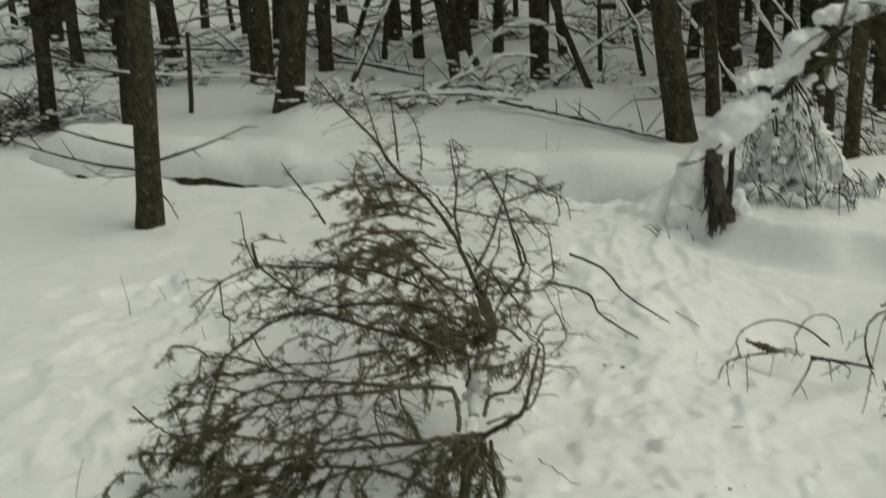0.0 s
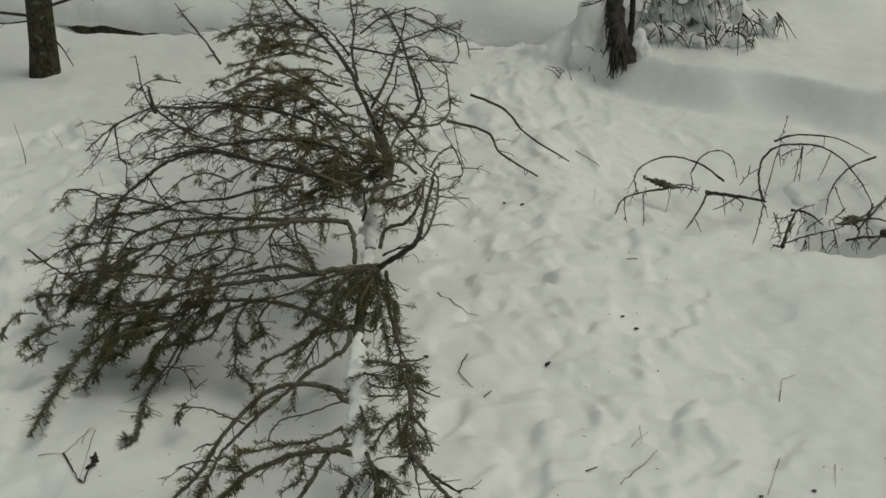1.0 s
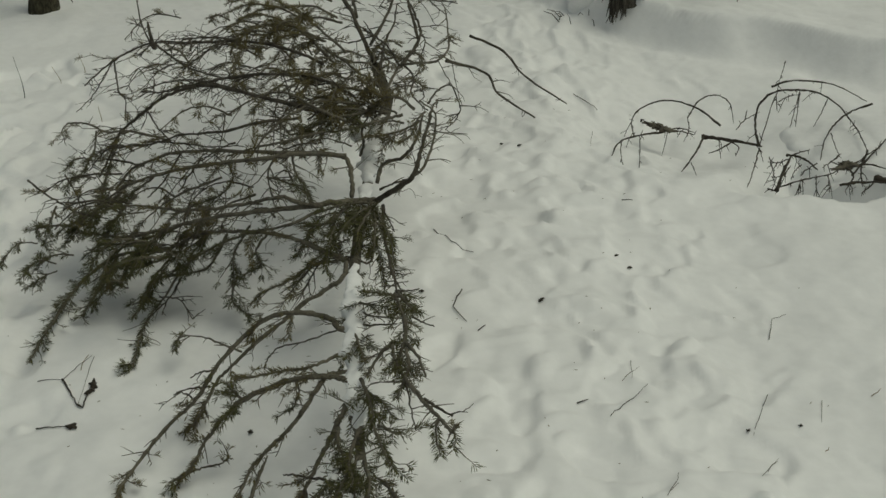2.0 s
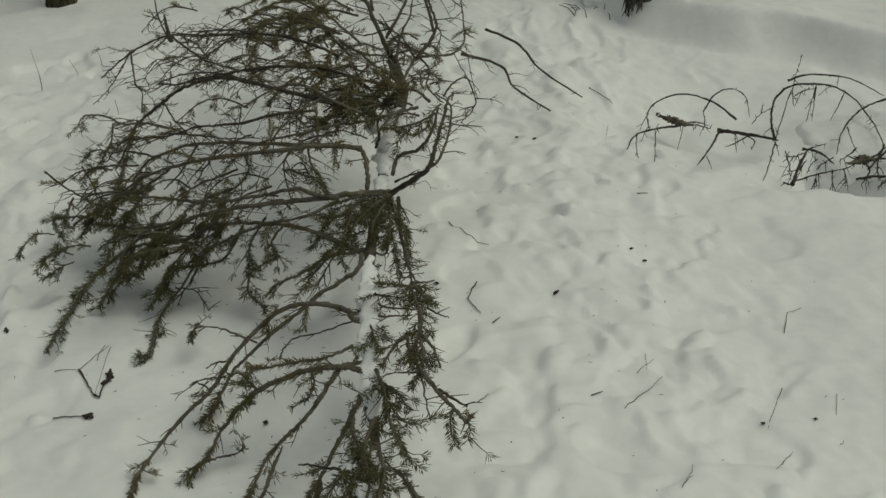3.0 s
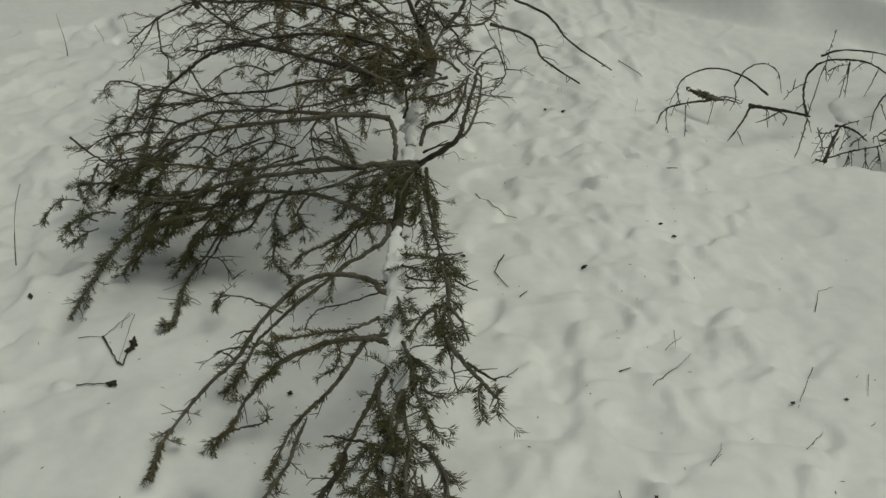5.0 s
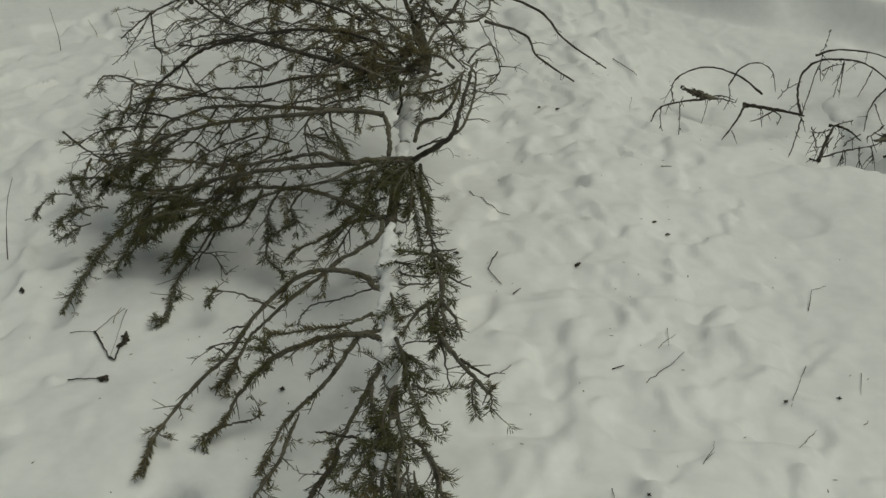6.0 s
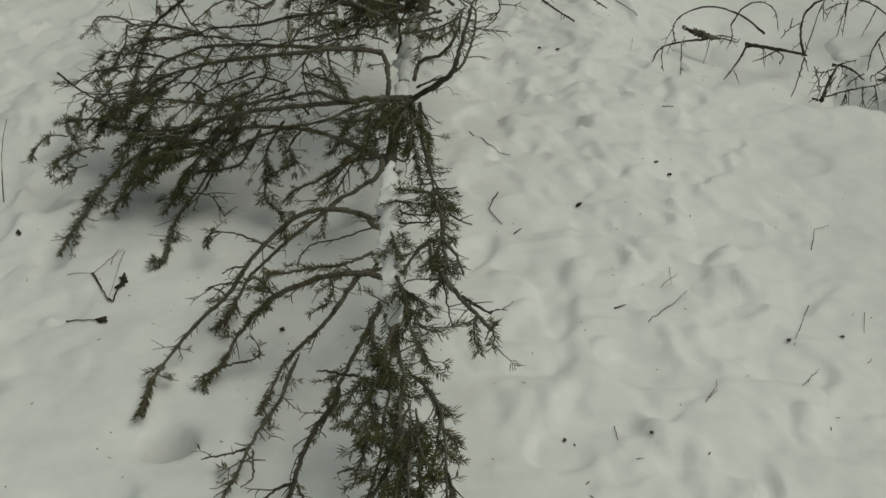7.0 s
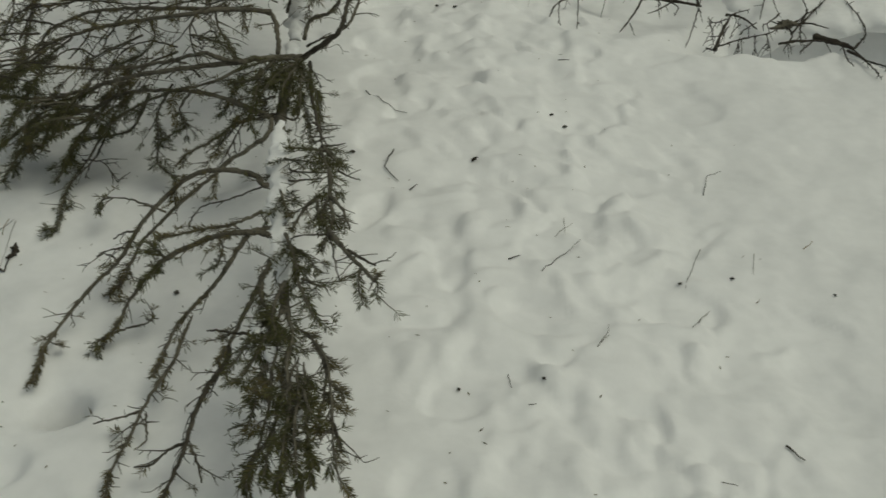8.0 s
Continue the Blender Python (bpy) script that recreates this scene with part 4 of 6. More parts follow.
# ---- shelf of snow that overhangs the pit ----
def snow_shelf():
    base, rnd, c = (1.5, 3.7, -0.1), random.Random(4), Shape((1.5, 3.7, -0.1))
    for x in np.arange(1.24, 2.1, 0.045):
        for y in (3.50 + 0.10 * max(0, 1.45 - x) / 0.2 + 0.03 * math.sin(9 * x), 3.62, 3.72, 3.80):
            c.lump((x, y + rnd.uniform(-0.015, 0.015), ground_at(x, 3.9) - 0.022 - 0.45 * max(0, 1.35 - x) + rnd.uniform(-0.008, 0.008)), (0.085, 0.085, 0.034), x * 13 + y, 3, 0.4, 1.8)
    ob = new("snow_shelf", c.mesh("snow_shelf", SNOW))
    ob.location = base
    merge(ob, 0.012, 8)
    tagged(ob, "rounded shelf of snow overhanging a dark pit", "snow", kind="structure")


snow_shelf()


# ---- the fallen young fir, the main subject ----
FIR_BASE = (-0.05, 2.3, 0.0)
fir = thing("fallen_fir", FIR_BASE, "uprooted young fir lying in snow, sparse needles and tangled limbs", "fallen tree")
frnd = random.Random(17)


def side_of(t):
    s = np.cross(t, UP)
    return unit(s) if np.linalg.norm(s) > 0.15 else np.array([1.0, 0, 0])


def fir_shoot(wood, green, p, d, length, r, leafy, rnd, deep=0):
    """A thin, bowed side shoot with forks; some carry needles."""
    bow = np.array([rnd.gauss(0, 1), rnd.gauss(0, 1), rnd.gauss(-0.25, 0.6)])
    bow = (bow - d * bow.dot(d)) * rnd.uniform(0.05, 0.32)
    pts = [p + length * (d * u + bow * u * u) + np.array([rnd.gauss(0, 0.012) for _ in range(3)]) * length * min(1, 3 * u) for u in (0, 0.25, 0.5, 0.75, 1.0)]
    wood.tube(pts, np.linspace(r, max(r * 0.45, 0.0005), 5), 4 if r > 0.0016 else 3)
    if leafy and rnd.random() < leafy:
        green.needles(pts[rnd.choice((0, 0, 1, 2, 3)):], rnd.choice((0.003, 0.004, 0.006)), rnd.uniform(0.011, 0.019), rnd, rnd.uniform(0.6, 1.1))
    if deep < 2 and length > 0.028:
        t = unit(pts[-1] - pts[0])
        s = side_of(t)
        for k in range(rnd.randint(1, 3) if deep == 0 else rnd.randint(0, 1)):
            i = rnd.randint(1, 4)
            e = unit(t * rnd.uniform(0.4, 1.0) + s * rnd.choice((-1, 1)) * rnd.uniform(0.4, 1.0) + UP * rnd.uniform(-0.5, 0.35))
            fir_shoot(wood, green, pts[i], e, length * rnd.uniform(0.3, 0.6), r * 0.65, leafy, rnd, deep + 1)


def fir_limb(kind, r0, leafy, twiggy, *points):
    """A limb of the fir. arch: nearly bare with bowed shoots; bristle: short stubs and tufts; needled: leafy shoots to both sides."""
    wood, green, rnd = Shape(FIR_BASE), Shape(FIR_BASE), frnd
    p = smooth_path(points, 6)
    p[1:-1] += np.array([[rnd.gauss(0, 0.0008) for _ in range(3)] for _ in p[1:-1]])
    r0 *= 0.72
    thick = np.linspace(r0, max(0.0011, r0 * 0.48), len(p)) * np.array([rnd.uniform(0.88, 1.14) for _ in p])
    if kind == "bristle" and p[0][1] < 1.95:  # grown out of another limb, not of the trunk
        thick[:6] *= np.linspace(0.35, 1.0, 6)
    wood.tube(p, thick, 7, rough=0.25, seed=r0 * 900)
    run = np.concatenate([[0], np.cumsum(np.linalg.norm(np.diff(p, axis=0), axis=1))])
    side = 1

    def spots(gap, start):
        for k in range(max(1, int(run[-1] / gap * twiggy))):
            u = start + (1 - start) * rnd.random()
            i = max(1, min(int(np.searchsorted(run, u * run[-1])), len(p) - 1))
            t = unit(p[i] - p[i - 1])
            yield u, i, p[i] - (p[i] - p[i - 1]) * rnd.random(), t, side_of(t)

    if kind == "arch":
        for u, i, q, t, s in spots(0.017, 0.06):
            side = -side
            d = unit(t * rnd.uniform(-0.1, 1.1) + side * s * rnd.uniform(0.3, 1.0) + UP * rnd.uniform(-0.6, 0.5))
            k = rnd.random()
            l = rnd.uniform(0.004, 0.016) if k < 0.34 else rnd.uniform(0.02, 0.055) if k < 0.84 or twiggy < 0.9 else rnd.uniform(0.055, 0.12)
            fir_shoot(wood, green, q, d, l * (1.15 - 0.4 * u), 0.0011 if l < 0.02 else rnd.uniform(0.0011, 0.0019), leafy * (0.4 + u), rnd)
    elif kind == "bristle":
        for u, i, q, t, s in spots(0.008, 0.12):
            d = unit(t * rnd.uniform(0.2, 1.0) + s * rnd.gauss(0, 0.8) + UP * rnd.uniform(-0.5, 0.9))
            wood.tube([q, q + d * rnd.uniform(0.006, 0.015)], [0.0011, 0.0006], 3)
        for u, i, q, t, s in spots(0.032, 0.15):
            side = -side
            d = unit(t * rnd.uniform(0.4, 1.1) + side * s * rnd.uniform(0.4, 1.0) + UP * rnd.uniform(-0.4, 0.3))
            fir_shoot(wood, green, q, d, rnd.uniform(0.012, 0.055), 0.0016, min(1, leafy * 1.4), rnd)
        for i in range(2, len(p) - 1):
            if wavy(i * 0.21, r0 * 900, 0, 1, 3.3) > 0.42 - 0.6 * leafy * i / len(p):
                green.needles(p[i:i + 2], 0.004, 0.013, rnd, 1.1)
        green.needles(p[int(len(p) * 0.86):], 0.0022, 0.015, rnd)
    else:
        tuft = twiggy > 1.15  # short crowded shoots
        for u, i, q, t, s in spots(0.010 if tuft else 0.014, 0.08):
            side = -side
            d = unit(t * rnd.uniform(0.5, 1.1) + side * s * rnd.uniform(0.4, 1.0) + UP * rnd.uniform(-0.55, 0.3))
            l = (rnd.uniform(0.012, 0.042) if tuft else rnd.uniform(0.018, 0.062)) * (1.2 - 0.5 * u)
            fir_shoot(wood, green, q, d, l, 0.0013, leafy * min(1, 0.55 + u), rnd, 1)
        green.needles(p[int(len(p) * (0.35 if twiggy > 0.5 else 0.0)):], 0.0035, 0.014 if twiggy > 0.5 else 0.019, rnd)
    ob = part("limb", wood, BARK_TWIG if leafy < 0.14 else BARK_LIMB, fir)
    if green.verts:
        fresh = leafy > 0.65
        part("needles", green, NEEDLE if fresh else NEEDLE_DRY, ob, "olive-green fir needles" if fresh else "dry brownish fir needles", smooth=False)


def fir_trunk(*points):
    s = Shape(FIR_BASE)
    p = smooth_path(points, 16)
    r = np.linspace(0.015, 0.005, len(p))
    s.tube(p, r, 10, rough=0.25)
    part("trunk", s, BARK_LIMB, fir, "grey-brown trunk half buried in snow")
    for i in range(46):  # short side twigs
        k = frnd.randint(20, len(p) - 8)
        d = unit(np.array([frnd.choice((-1, 1)) * frnd.uniform(0.5, 1.0), frnd.uniform(-1.2, 0.2), frnd.uniform(-0.1, 0.8)]))
        w, g = Shape(FIR_BASE), Shape(FIR_BASE)
        fir_shoot(w, g, p[k], d, frnd.uniform(0.012, 0.06), 0.0018, 0.45, frnd)
        ob = part("limb", w, BARK_LIMB, fir)
        if g.verts:
            part("needles", g, NEEDLE, ob, "olive-green fir needles", smooth=False)
    c = Shape(FIR_BASE)  # uneven snow lying along the top
    for i in range(int(len(p) * 0.16), int(len(p) * 0.86)):
        y = p[i][1]
        thick = 0.72 + 0.75 * max(-0.35, wavy(i * 0.21, 0.5, 0, 1) + 0.5 * wavy(i * 0.55, 4.5, 0, 1))
        thick += 0.35 * math.exp(-((y - 2.08) / 0.20) ** 4) + 0.45 * math.exp(-((y - 2.74) / 0.12) ** 4)
        if thick < 0.62:
            continue
        for _ in range(3):
            a = 0.0145 * thick * frnd.uniform(0.75, 1.15)
            q = p[i] + (p[min(i + 1, len(p) - 1)] - p[i]) * frnd.random() + np.array([frnd.gauss(0, 0.005), 0, r[i] * 0.8 + frnd.uniform(-0.002, 0.004)])
            c.lump(q, (a, a * 1.2, a * 0.6), frnd.uniform(0, 50), 2, 0.9, 2.4)
    merge(part("snow_strip", c, SNOW, fir, "uneven strip of white snow along the trunk"), 0.005, 1)


fir_trunk((-0.046, 3.129, 0.400), (-0.020, 3.010, 0.345), (-0.052, 2.834, 0.290), (-0.081, 2.256, 0.270), (-0.067, 1.915, 0.240), (-0.052, 1.663, 0.210), (-0.038, 1.464, 0.190), (-0.023, 1.328, 0.140), (-0.007, 1.266, 0.090))
fir_limb("arch", 0.008, 0.25, 1, (-0.095, 2.545, 0.30), (-0.095, 2.587, 0.33), (-0.108, 2.621, 0.36), (-0.158, 2.609, 0.38), (-0.260, 2.620, 0.38), (-0.371, 2.681, 0.36), (-0.459, 2.737, 0.34), (-0.538, 2.796, 0.31), (-0.600, 2.822, 0.28), (-0.647, 2.849, 0.25), (-0.690, 2.843, 0.20))
fir_limb("arch", 0.008, 0.25, 1, (-0.107, 2.617, 0.37), (-0.206, 2.587, 0.39), (-0.280, 2.564, 0.39), (-0.376, 2.618, 0.36), (-0.475, 2.660, 0.33), (-0.532, 2.680, 0.31), (-0.600, 2.709, 0.28), (-0.653, 2.752, 0.24), (-0.729, 2.789, 0.18))
fir_limb("arch", 0.009, 0.3, 1, (-0.044, 2.528, 0.30), (-0.103, 2.459, 0.33), (-0.173, 2.417, 0.34), (-0.270, 2.420, 0.33), (-0.374, 2.460, 0.30), (-0.439, 2.503, 0.27), (-0.492, 2.542, 0.24), (-0.556, 2.598, 0.20), (-0.637, 2.653, 0.16))
fir_limb("arch", 0.007, 0.4, 1, (-0.148, 2.410, 0.34), (-0.196, 2.411, 0.35), (-0.232, 2.420, 0.36), (-0.270, 2.435, 0.35), (-0.311, 2.460, 0.33), (-0.377, 2.486, 0.31), (-0.461, 2.536, 0.28), (-0.555, 2.623, 0.25), (-0.657, 2.721, 0.21), (-0.741, 2.767, 0.16))
fir_limb("arch", 0.008, 0.4, 1, (-0.087, 2.287, 0.27), (-0.145, 2.301, 0.29), (-0.195, 2.351, 0.29), (-0.273, 2.413, 0.28), (-0.366, 2.466, 0.26), (-0.442, 2.537, 0.22), (-0.516, 2.569, 0.17))
fir_limb("needled", 0.005, 0.7, 0.8, (-0.161, 2.410, 0.33), (-0.221, 2.387, 0.31), (-0.298, 2.422, 0.28), (-0.378, 2.451, 0.24), (-0.452, 2.490, 0.18), (-0.516, 2.539, 0.12))
fir_limb("arch", 0.006, 0.05, 0.9, (-0.175, 2.995, 0.46), (-0.235, 3.048, 0.47), (-0.332, 3.164, 0.46), (-0.433, 3.257, 0.44), (-0.503, 3.314, 0.42), (-0.598, 3.414, 0.39), (-0.697, 3.514, 0.36), (-0.768, 3.527, 0.33), (-0.830, 3.564, 0.29), (-0.880, 3.582, 0.25), (-0.935, 3.611, 0.20))
fir_limb("arch", 0.003, 0, 0.8, (-0.830, 3.564, 0.29), (-0.858, 3.555, 0.25), (-0.906, 3.581, 0.18), (-0.969, 3.601, 0.12))
fir_limb("arch", 0.004, 0.1, 1, (-0.826, 3.564, 0.29), (-0.816, 3.524, 0.26), (-0.807, 3.490, 0.22), (-0.799, 3.527, 0.18), (-0.796, 3.469, 0.14))
fir_limb("arch", 0.005, 0.05, 0.9, (-0.697, 3.514, 0.36), (-0.629, 3.392, 0.36), (-0.561, 3.261, 0.37), (-0.494, 3.168, 0.38), (-0.413, 3.062, 0.40))
fir_limb("arch", 0.008, 0.12, 1, (-0.137, 2.744, 0.42), (-0.215, 2.751, 0.44), (-0.300, 2.812, 0.44), (-0.376, 2.892, 0.43), (-0.460, 2.993, 0.41), (-0.530, 3.060, 0.38), (-0.595, 3.083, 0.35), (-0.646, 3.101, 0.31), (-0.694, 3.114, 0.27), (-0.741, 3.154, 0.22), (-0.767, 3.137, 0.17), (-0.796, 3.102, 0.12))
fir_limb("arch", 0.006, 0.1, 1, (-0.225, 2.913, 0.46), (-0.309, 2.926, 0.46), (-0.385, 2.971, 0.44), (-0.460, 2.999, 0.42), (-0.541, 3.046, 0.39), (-0.590, 3.066, 0.37), (-0.667, 3.153, 0.34))
fir_limb("arch", 0.006, 0.08, 0.8, (-0.114, 2.842, 0.44), (-0.185, 2.919, 0.45), (-0.257, 2.952, 0.45), (-0.343, 2.977, 0.44), (-0.396, 2.995, 0.42))
fir_limb("arch", 0.005, 0.2, 0.9, (-0.541, 2.830, 0.33), (-0.620, 2.946, 0.30), (-0.699, 3.079, 0.26), (-0.784, 3.180, 0.22), (-0.848, 3.285, 0.20), (-0.905, 3.353, 0.18), (-0.952, 3.419, 0.15), (-0.975, 3.430, 0.12))
fir_limb("arch", 0.005, 0.12, 1, (-0.212, 2.704, 0.43), (-0.316, 2.699, 0.42), (-0.384, 2.711, 0.40), (-0.443, 2.747, 0.38), (-0.505, 2.790, 0.36), (-0.579, 2.814, 0.33), (-0.674, 2.923, 0.28), (-0.777, 3.037, 0.22))
fir_limb("arch", 0.003, 0.1, 0.8, (-0.644, 3.089, 0.31), (-0.603, 3.009, 0.29), (-0.547, 2.886, 0.30), (-0.511, 2.795, 0.31))
fir_limb("arch", 0.003, 0.1, 0.8, (-0.587, 2.850, 0.32), (-0.506, 2.785, 0.34), (-0.427, 2.711, 0.36), (-0.355, 2.669, 0.38))
fir_limb("needled", 0.004, 0.9, 1.2, (-0.815, 3.211, 0.21), (-0.818, 3.180, 0.17), (-0.835, 3.153, 0.14), (-0.863, 3.151, 0.10))
fir_limb("arch", 0.004, 0.2, 0.8, (-0.502, 2.750, 0.33), (-0.533, 2.790, 0.28), (-0.574, 2.810, 0.22), (-0.613, 2.833, 0.18))
fir_limb("arch", 0.004, 0.2, 0.8, (-0.446, 2.695, 0.34), (-0.480, 2.714, 0.29), (-0.519, 2.752, 0.23))
fir_limb("needled", 0.005, 1, 1.3, (-0.657, 2.797, 0.22), (-0.699, 2.782, 0.19), (-0.745, 2.783, 0.16), (-0.811, 2.806, 0.12), (-0.853, 2.842, 0.08))
fir_limb("needled", 0.006, 1, 1.3, (-0.556, 2.598, 0.20), (-0.632, 2.633, 0.17), (-0.719, 2.713, 0.14), (-0.816, 2.815, 0.10))
fir_limb("needled", 0.004, 0.9, 1, (-0.811, 2.806, 0.12), (-0.866, 2.850, 0.10), (-0.918, 2.898, 0.07), (-0.895, 2.860, 0.04))
fir_limb("needled", 0.006, 0.9, 1.1, (-0.516, 2.569, 0.17), (-0.588, 2.597, 0.15), (-0.664, 2.630, 0.12), (-0.721, 2.623, 0.08), (-0.759, 2.596, 0.05), (-0.781, 2.511, 0.03), (-0.797, 2.415, 0.02), (-0.798, 2.331, 0.02))
fir_limb("needled", 0.005, 1, 1.3, (-0.653, 2.645, 0.12), (-0.681, 2.593, 0.08), (-0.706, 2.566, 0.05), (-0.722, 2.509, 0.03))
fir_limb("needled", 0.005, 1, 1.2, (-0.505, 2.574, 0.16), (-0.565, 2.597, 0.12), (-0.644, 2.644, 0.09), (-0.692, 2.641, 0.07))
fir_limb("needled", 0.004, 0.8, 1, (-0.513, 2.546, 0.16), (-0.555, 2.532, 0.11), (-0.579, 2.485, 0.07), (-0.597, 2.456, 0.05))
fir_limb("needled", 0.004, 0.7, 0.9, (-0.497, 2.538, 0.12), (-0.528, 2.504, 0.08), (-0.561, 2.455, 0.05), (-0.572, 2.389, 0.03), (-0.568, 2.299, 0.02))
fir_limb("arch", 0.003, 0, 0.8, (-0.488, 2.524, 0.12), (-0.515, 2.504, 0.08), (-0.548, 2.462, 0.06), (-0.581, 2.414, 0.03))
fir_limb("arch", 0.0025, 0, 0.8, (-0.541, 2.505, 0.08), (-0.497, 2.508, 0.07), (-0.462, 2.468, 0.04))
fir_limb("needled", 0.005, 1, 1.1, (-0.371, 2.493, 0.24), (-0.424, 2.538, 0.14), (-0.471, 2.542, 0.12), (-0.535, 2.563, 0.10))
fir_limb("arch", 0.004, 0.1, 0.5, (-0.937, 2.953, 0.18), (-0.883, 2.880, 0.18), (-0.815, 2.803, 0.18), (-0.762, 2.751, 0.18), (-0.681, 2.695, 0.19))
fir_limb("arch", 0.003, 0.1, 0.7, (-0.858, 3.008, 0.17), (-0.815, 2.916, 0.17), (-0.775, 2.812, 0.17))
fir_limb("needled", 0.004, 0.8, 1.1, (-0.313, 2.451, 0.28), (-0.336, 2.464, 0.24), (-0.361, 2.481, 0.19), (-0.366, 2.515, 0.10))
fir_limb("needled", 0.004, 0.9, 1.1, (-0.272, 2.407, 0.28), (-0.302, 2.427, 0.23), (-0.299, 2.475, 0.17), (-0.330, 2.507, 0.14))
fir_limb("needled", 0.005, 0.9, 1.2, (-0.741, 3.154, 0.22), (-0.749, 3.055, 0.18), (-0.755, 2.994, 0.15), (-0.758, 2.920, 0.12))
fir_limb("needled", 0.004, 0.9, 1.2, (-0.569, 2.724, 0.28), (-0.637, 2.763, 0.22), (-0.698, 2.804, 0.18), (-0.745, 2.883, 0.16))
fir_limb("needled", 0.004, 0.9, 1.2, (-0.460, 2.514, 0.26), (-0.541, 2.583, 0.20), (-0.618, 2.623, 0.16), (-0.696, 2.691, 0.12))
fir_limb("needled", 0.004, 0.7, 1, (-0.381, 2.652, 0.35), (-0.371, 2.646, 0.31), (-0.400, 2.641, 0.27), (-0.462, 2.684, 0.23))
fir_limb("needled", 0.004, 0.7, 1, (-0.227, 2.605, 0.38), (-0.221, 2.579, 0.35), (-0.195, 2.552, 0.32), (-0.182, 2.519, 0.30))
fir_limb("needled", 0.004, 0.7, 1, (-0.287, 2.596, 0.33), (-0.254, 2.579, 0.33), (-0.208, 2.552, 0.32), (-0.188, 2.528, 0.31))
fir_limb("arch", 0.009, 0.1, 0.8, (-0.044, 2.513, 0.30), (-0.005, 2.483, 0.34), (0.035, 2.451, 0.38), (0.052, 2.457, 0.41), (0.061, 2.503, 0.43), (0.076, 2.567, 0.45), (0.085, 2.627, 0.46))
fir_limb("arch", 0.005, 0.15, 0.9, (0.039, 2.466, 0.38), (0.064, 2.464, 0.40), (0.083, 2.526, 0.42), (0.095, 2.592, 0.44), (0.093, 2.671, 0.45), (0.061, 2.720, 0.46))
fir_limb("arch", 0.007, 0.15, 0.8, (-0.039, 2.598, 0.31), (-0.026, 2.632, 0.34), (0.021, 2.577, 0.38), (0.044, 2.569, 0.41), (0.060, 2.619, 0.43), (0.067, 2.655, 0.45))
fir_limb("arch", 0.004, 0.1, 0.6, (-0.032, 2.560, 0.31), (0.001, 2.528, 0.34), (0.033, 2.480, 0.37))
fir_limb("arch", 0.005, 0.1, 0.6, (-0.081, 2.736, 0.32), (-0.070, 2.714, 0.36), (-0.075, 2.735, 0.38), (-0.058, 2.740, 0.42))
fir_limb("arch", 0.006, 0.15, 0.8, (-0.033, 2.791, 0.40), (-0.013, 2.904, 0.43), (0.015, 2.992, 0.45), (0.050, 2.983, 0.46), (0.106, 3.001, 0.46), (0.137, 3.076, 0.46), (0.143, 3.177, 0.47), (0.139, 3.403, 0.48))
fir_limb("arch", 0.007, 0.05, 0.8, (0.015, 2.992, 0.45), (0.051, 3.064, 0.47), (0.069, 3.141, 0.49), (0.060, 3.234, 0.50), (0.045, 3.332, 0.51))
fir_limb("arch", 0.003, 0, 0.5, (0.066, 3.166, 0.49), (0.080, 3.101, 0.48), (0.072, 3.070, 0.46), (0.058, 3.019, 0.44))
fir_limb("arch", 0.004, 0.05, 0.8, (0.015, 2.992, 0.45), (-0.014, 3.060, 0.48), (-0.050, 3.124, 0.49), (-0.079, 3.217, 0.50))
fir_limb("arch", 0.005, 0.05, 0.8, (-0.034, 2.974, 0.45), (-0.022, 3.138, 0.47), (-0.000, 3.220, 0.49), (0.007, 3.370, 0.50))
fir_limb("arch", 0.003, 0, 0.6, (-0.050, 3.124, 0.49), (-0.109, 3.134, 0.47), (-0.171, 3.188, 0.46))
fir_limb("arch", 0.004, 0.1, 0.8, (0.029, 2.992, 0.45), (0.049, 2.934, 0.44), (0.042, 2.861, 0.43), (0.061, 2.755, 0.44), (0.080, 2.709, 0.44))
fir_limb("arch", 0.002, 0, 0.2, (0.111, 3.001, 0.46), (0.133, 2.958, 0.43), (0.143, 2.924, 0.42))
fir_limb("arch", 0.0035, 0, 0.5, (0.081, 2.754, 0.44), (0.103, 2.858, 0.43), (0.139, 2.932, 0.42), (0.161, 2.966, 0.36), (0.165, 2.985, 0.33), (0.148, 3.088, 0.26), (0.130, 3.142, 0.22))
fir_limb("arch", 0.0015, 0, 0.2, (0.148, 3.066, 0.43), (0.157, 3.036, 0.38), (0.171, 3.026, 0.33))
fir_limb("arch", 0.002, 0, 0.3, (0.049, 2.841, 0.44), (0.069, 2.840, 0.44), (0.071, 2.820, 0.43), (0.062, 2.825, 0.42))
fir_limb("needled", 0.005, 0.8, 1.2, (-0.047, 2.830, 0.40), (-0.097, 2.742, 0.42), (-0.161, 2.709, 0.42), (-0.214, 2.710, 0.40))
fir_limb("needled", 0.005, 0.6, 1.2, (-0.006, 2.852, 0.42), (-0.059, 2.839, 0.44), (-0.127, 2.854, 0.45), (-0.181, 2.845, 0.44))
fir_limb("needled", 0.005, 0.7, 1.2, (0.022, 2.710, 0.43), (-0.031, 2.702, 0.42), (-0.095, 2.678, 0.41), (-0.161, 2.689, 0.40), (-0.243, 2.726, 0.38))
fir_limb("needled", 0.005, 0.6, 1.2, (0.048, 2.692, 0.45), (0.016, 2.741, 0.46), (-0.031, 2.762, 0.46), (-0.086, 2.876, 0.47))
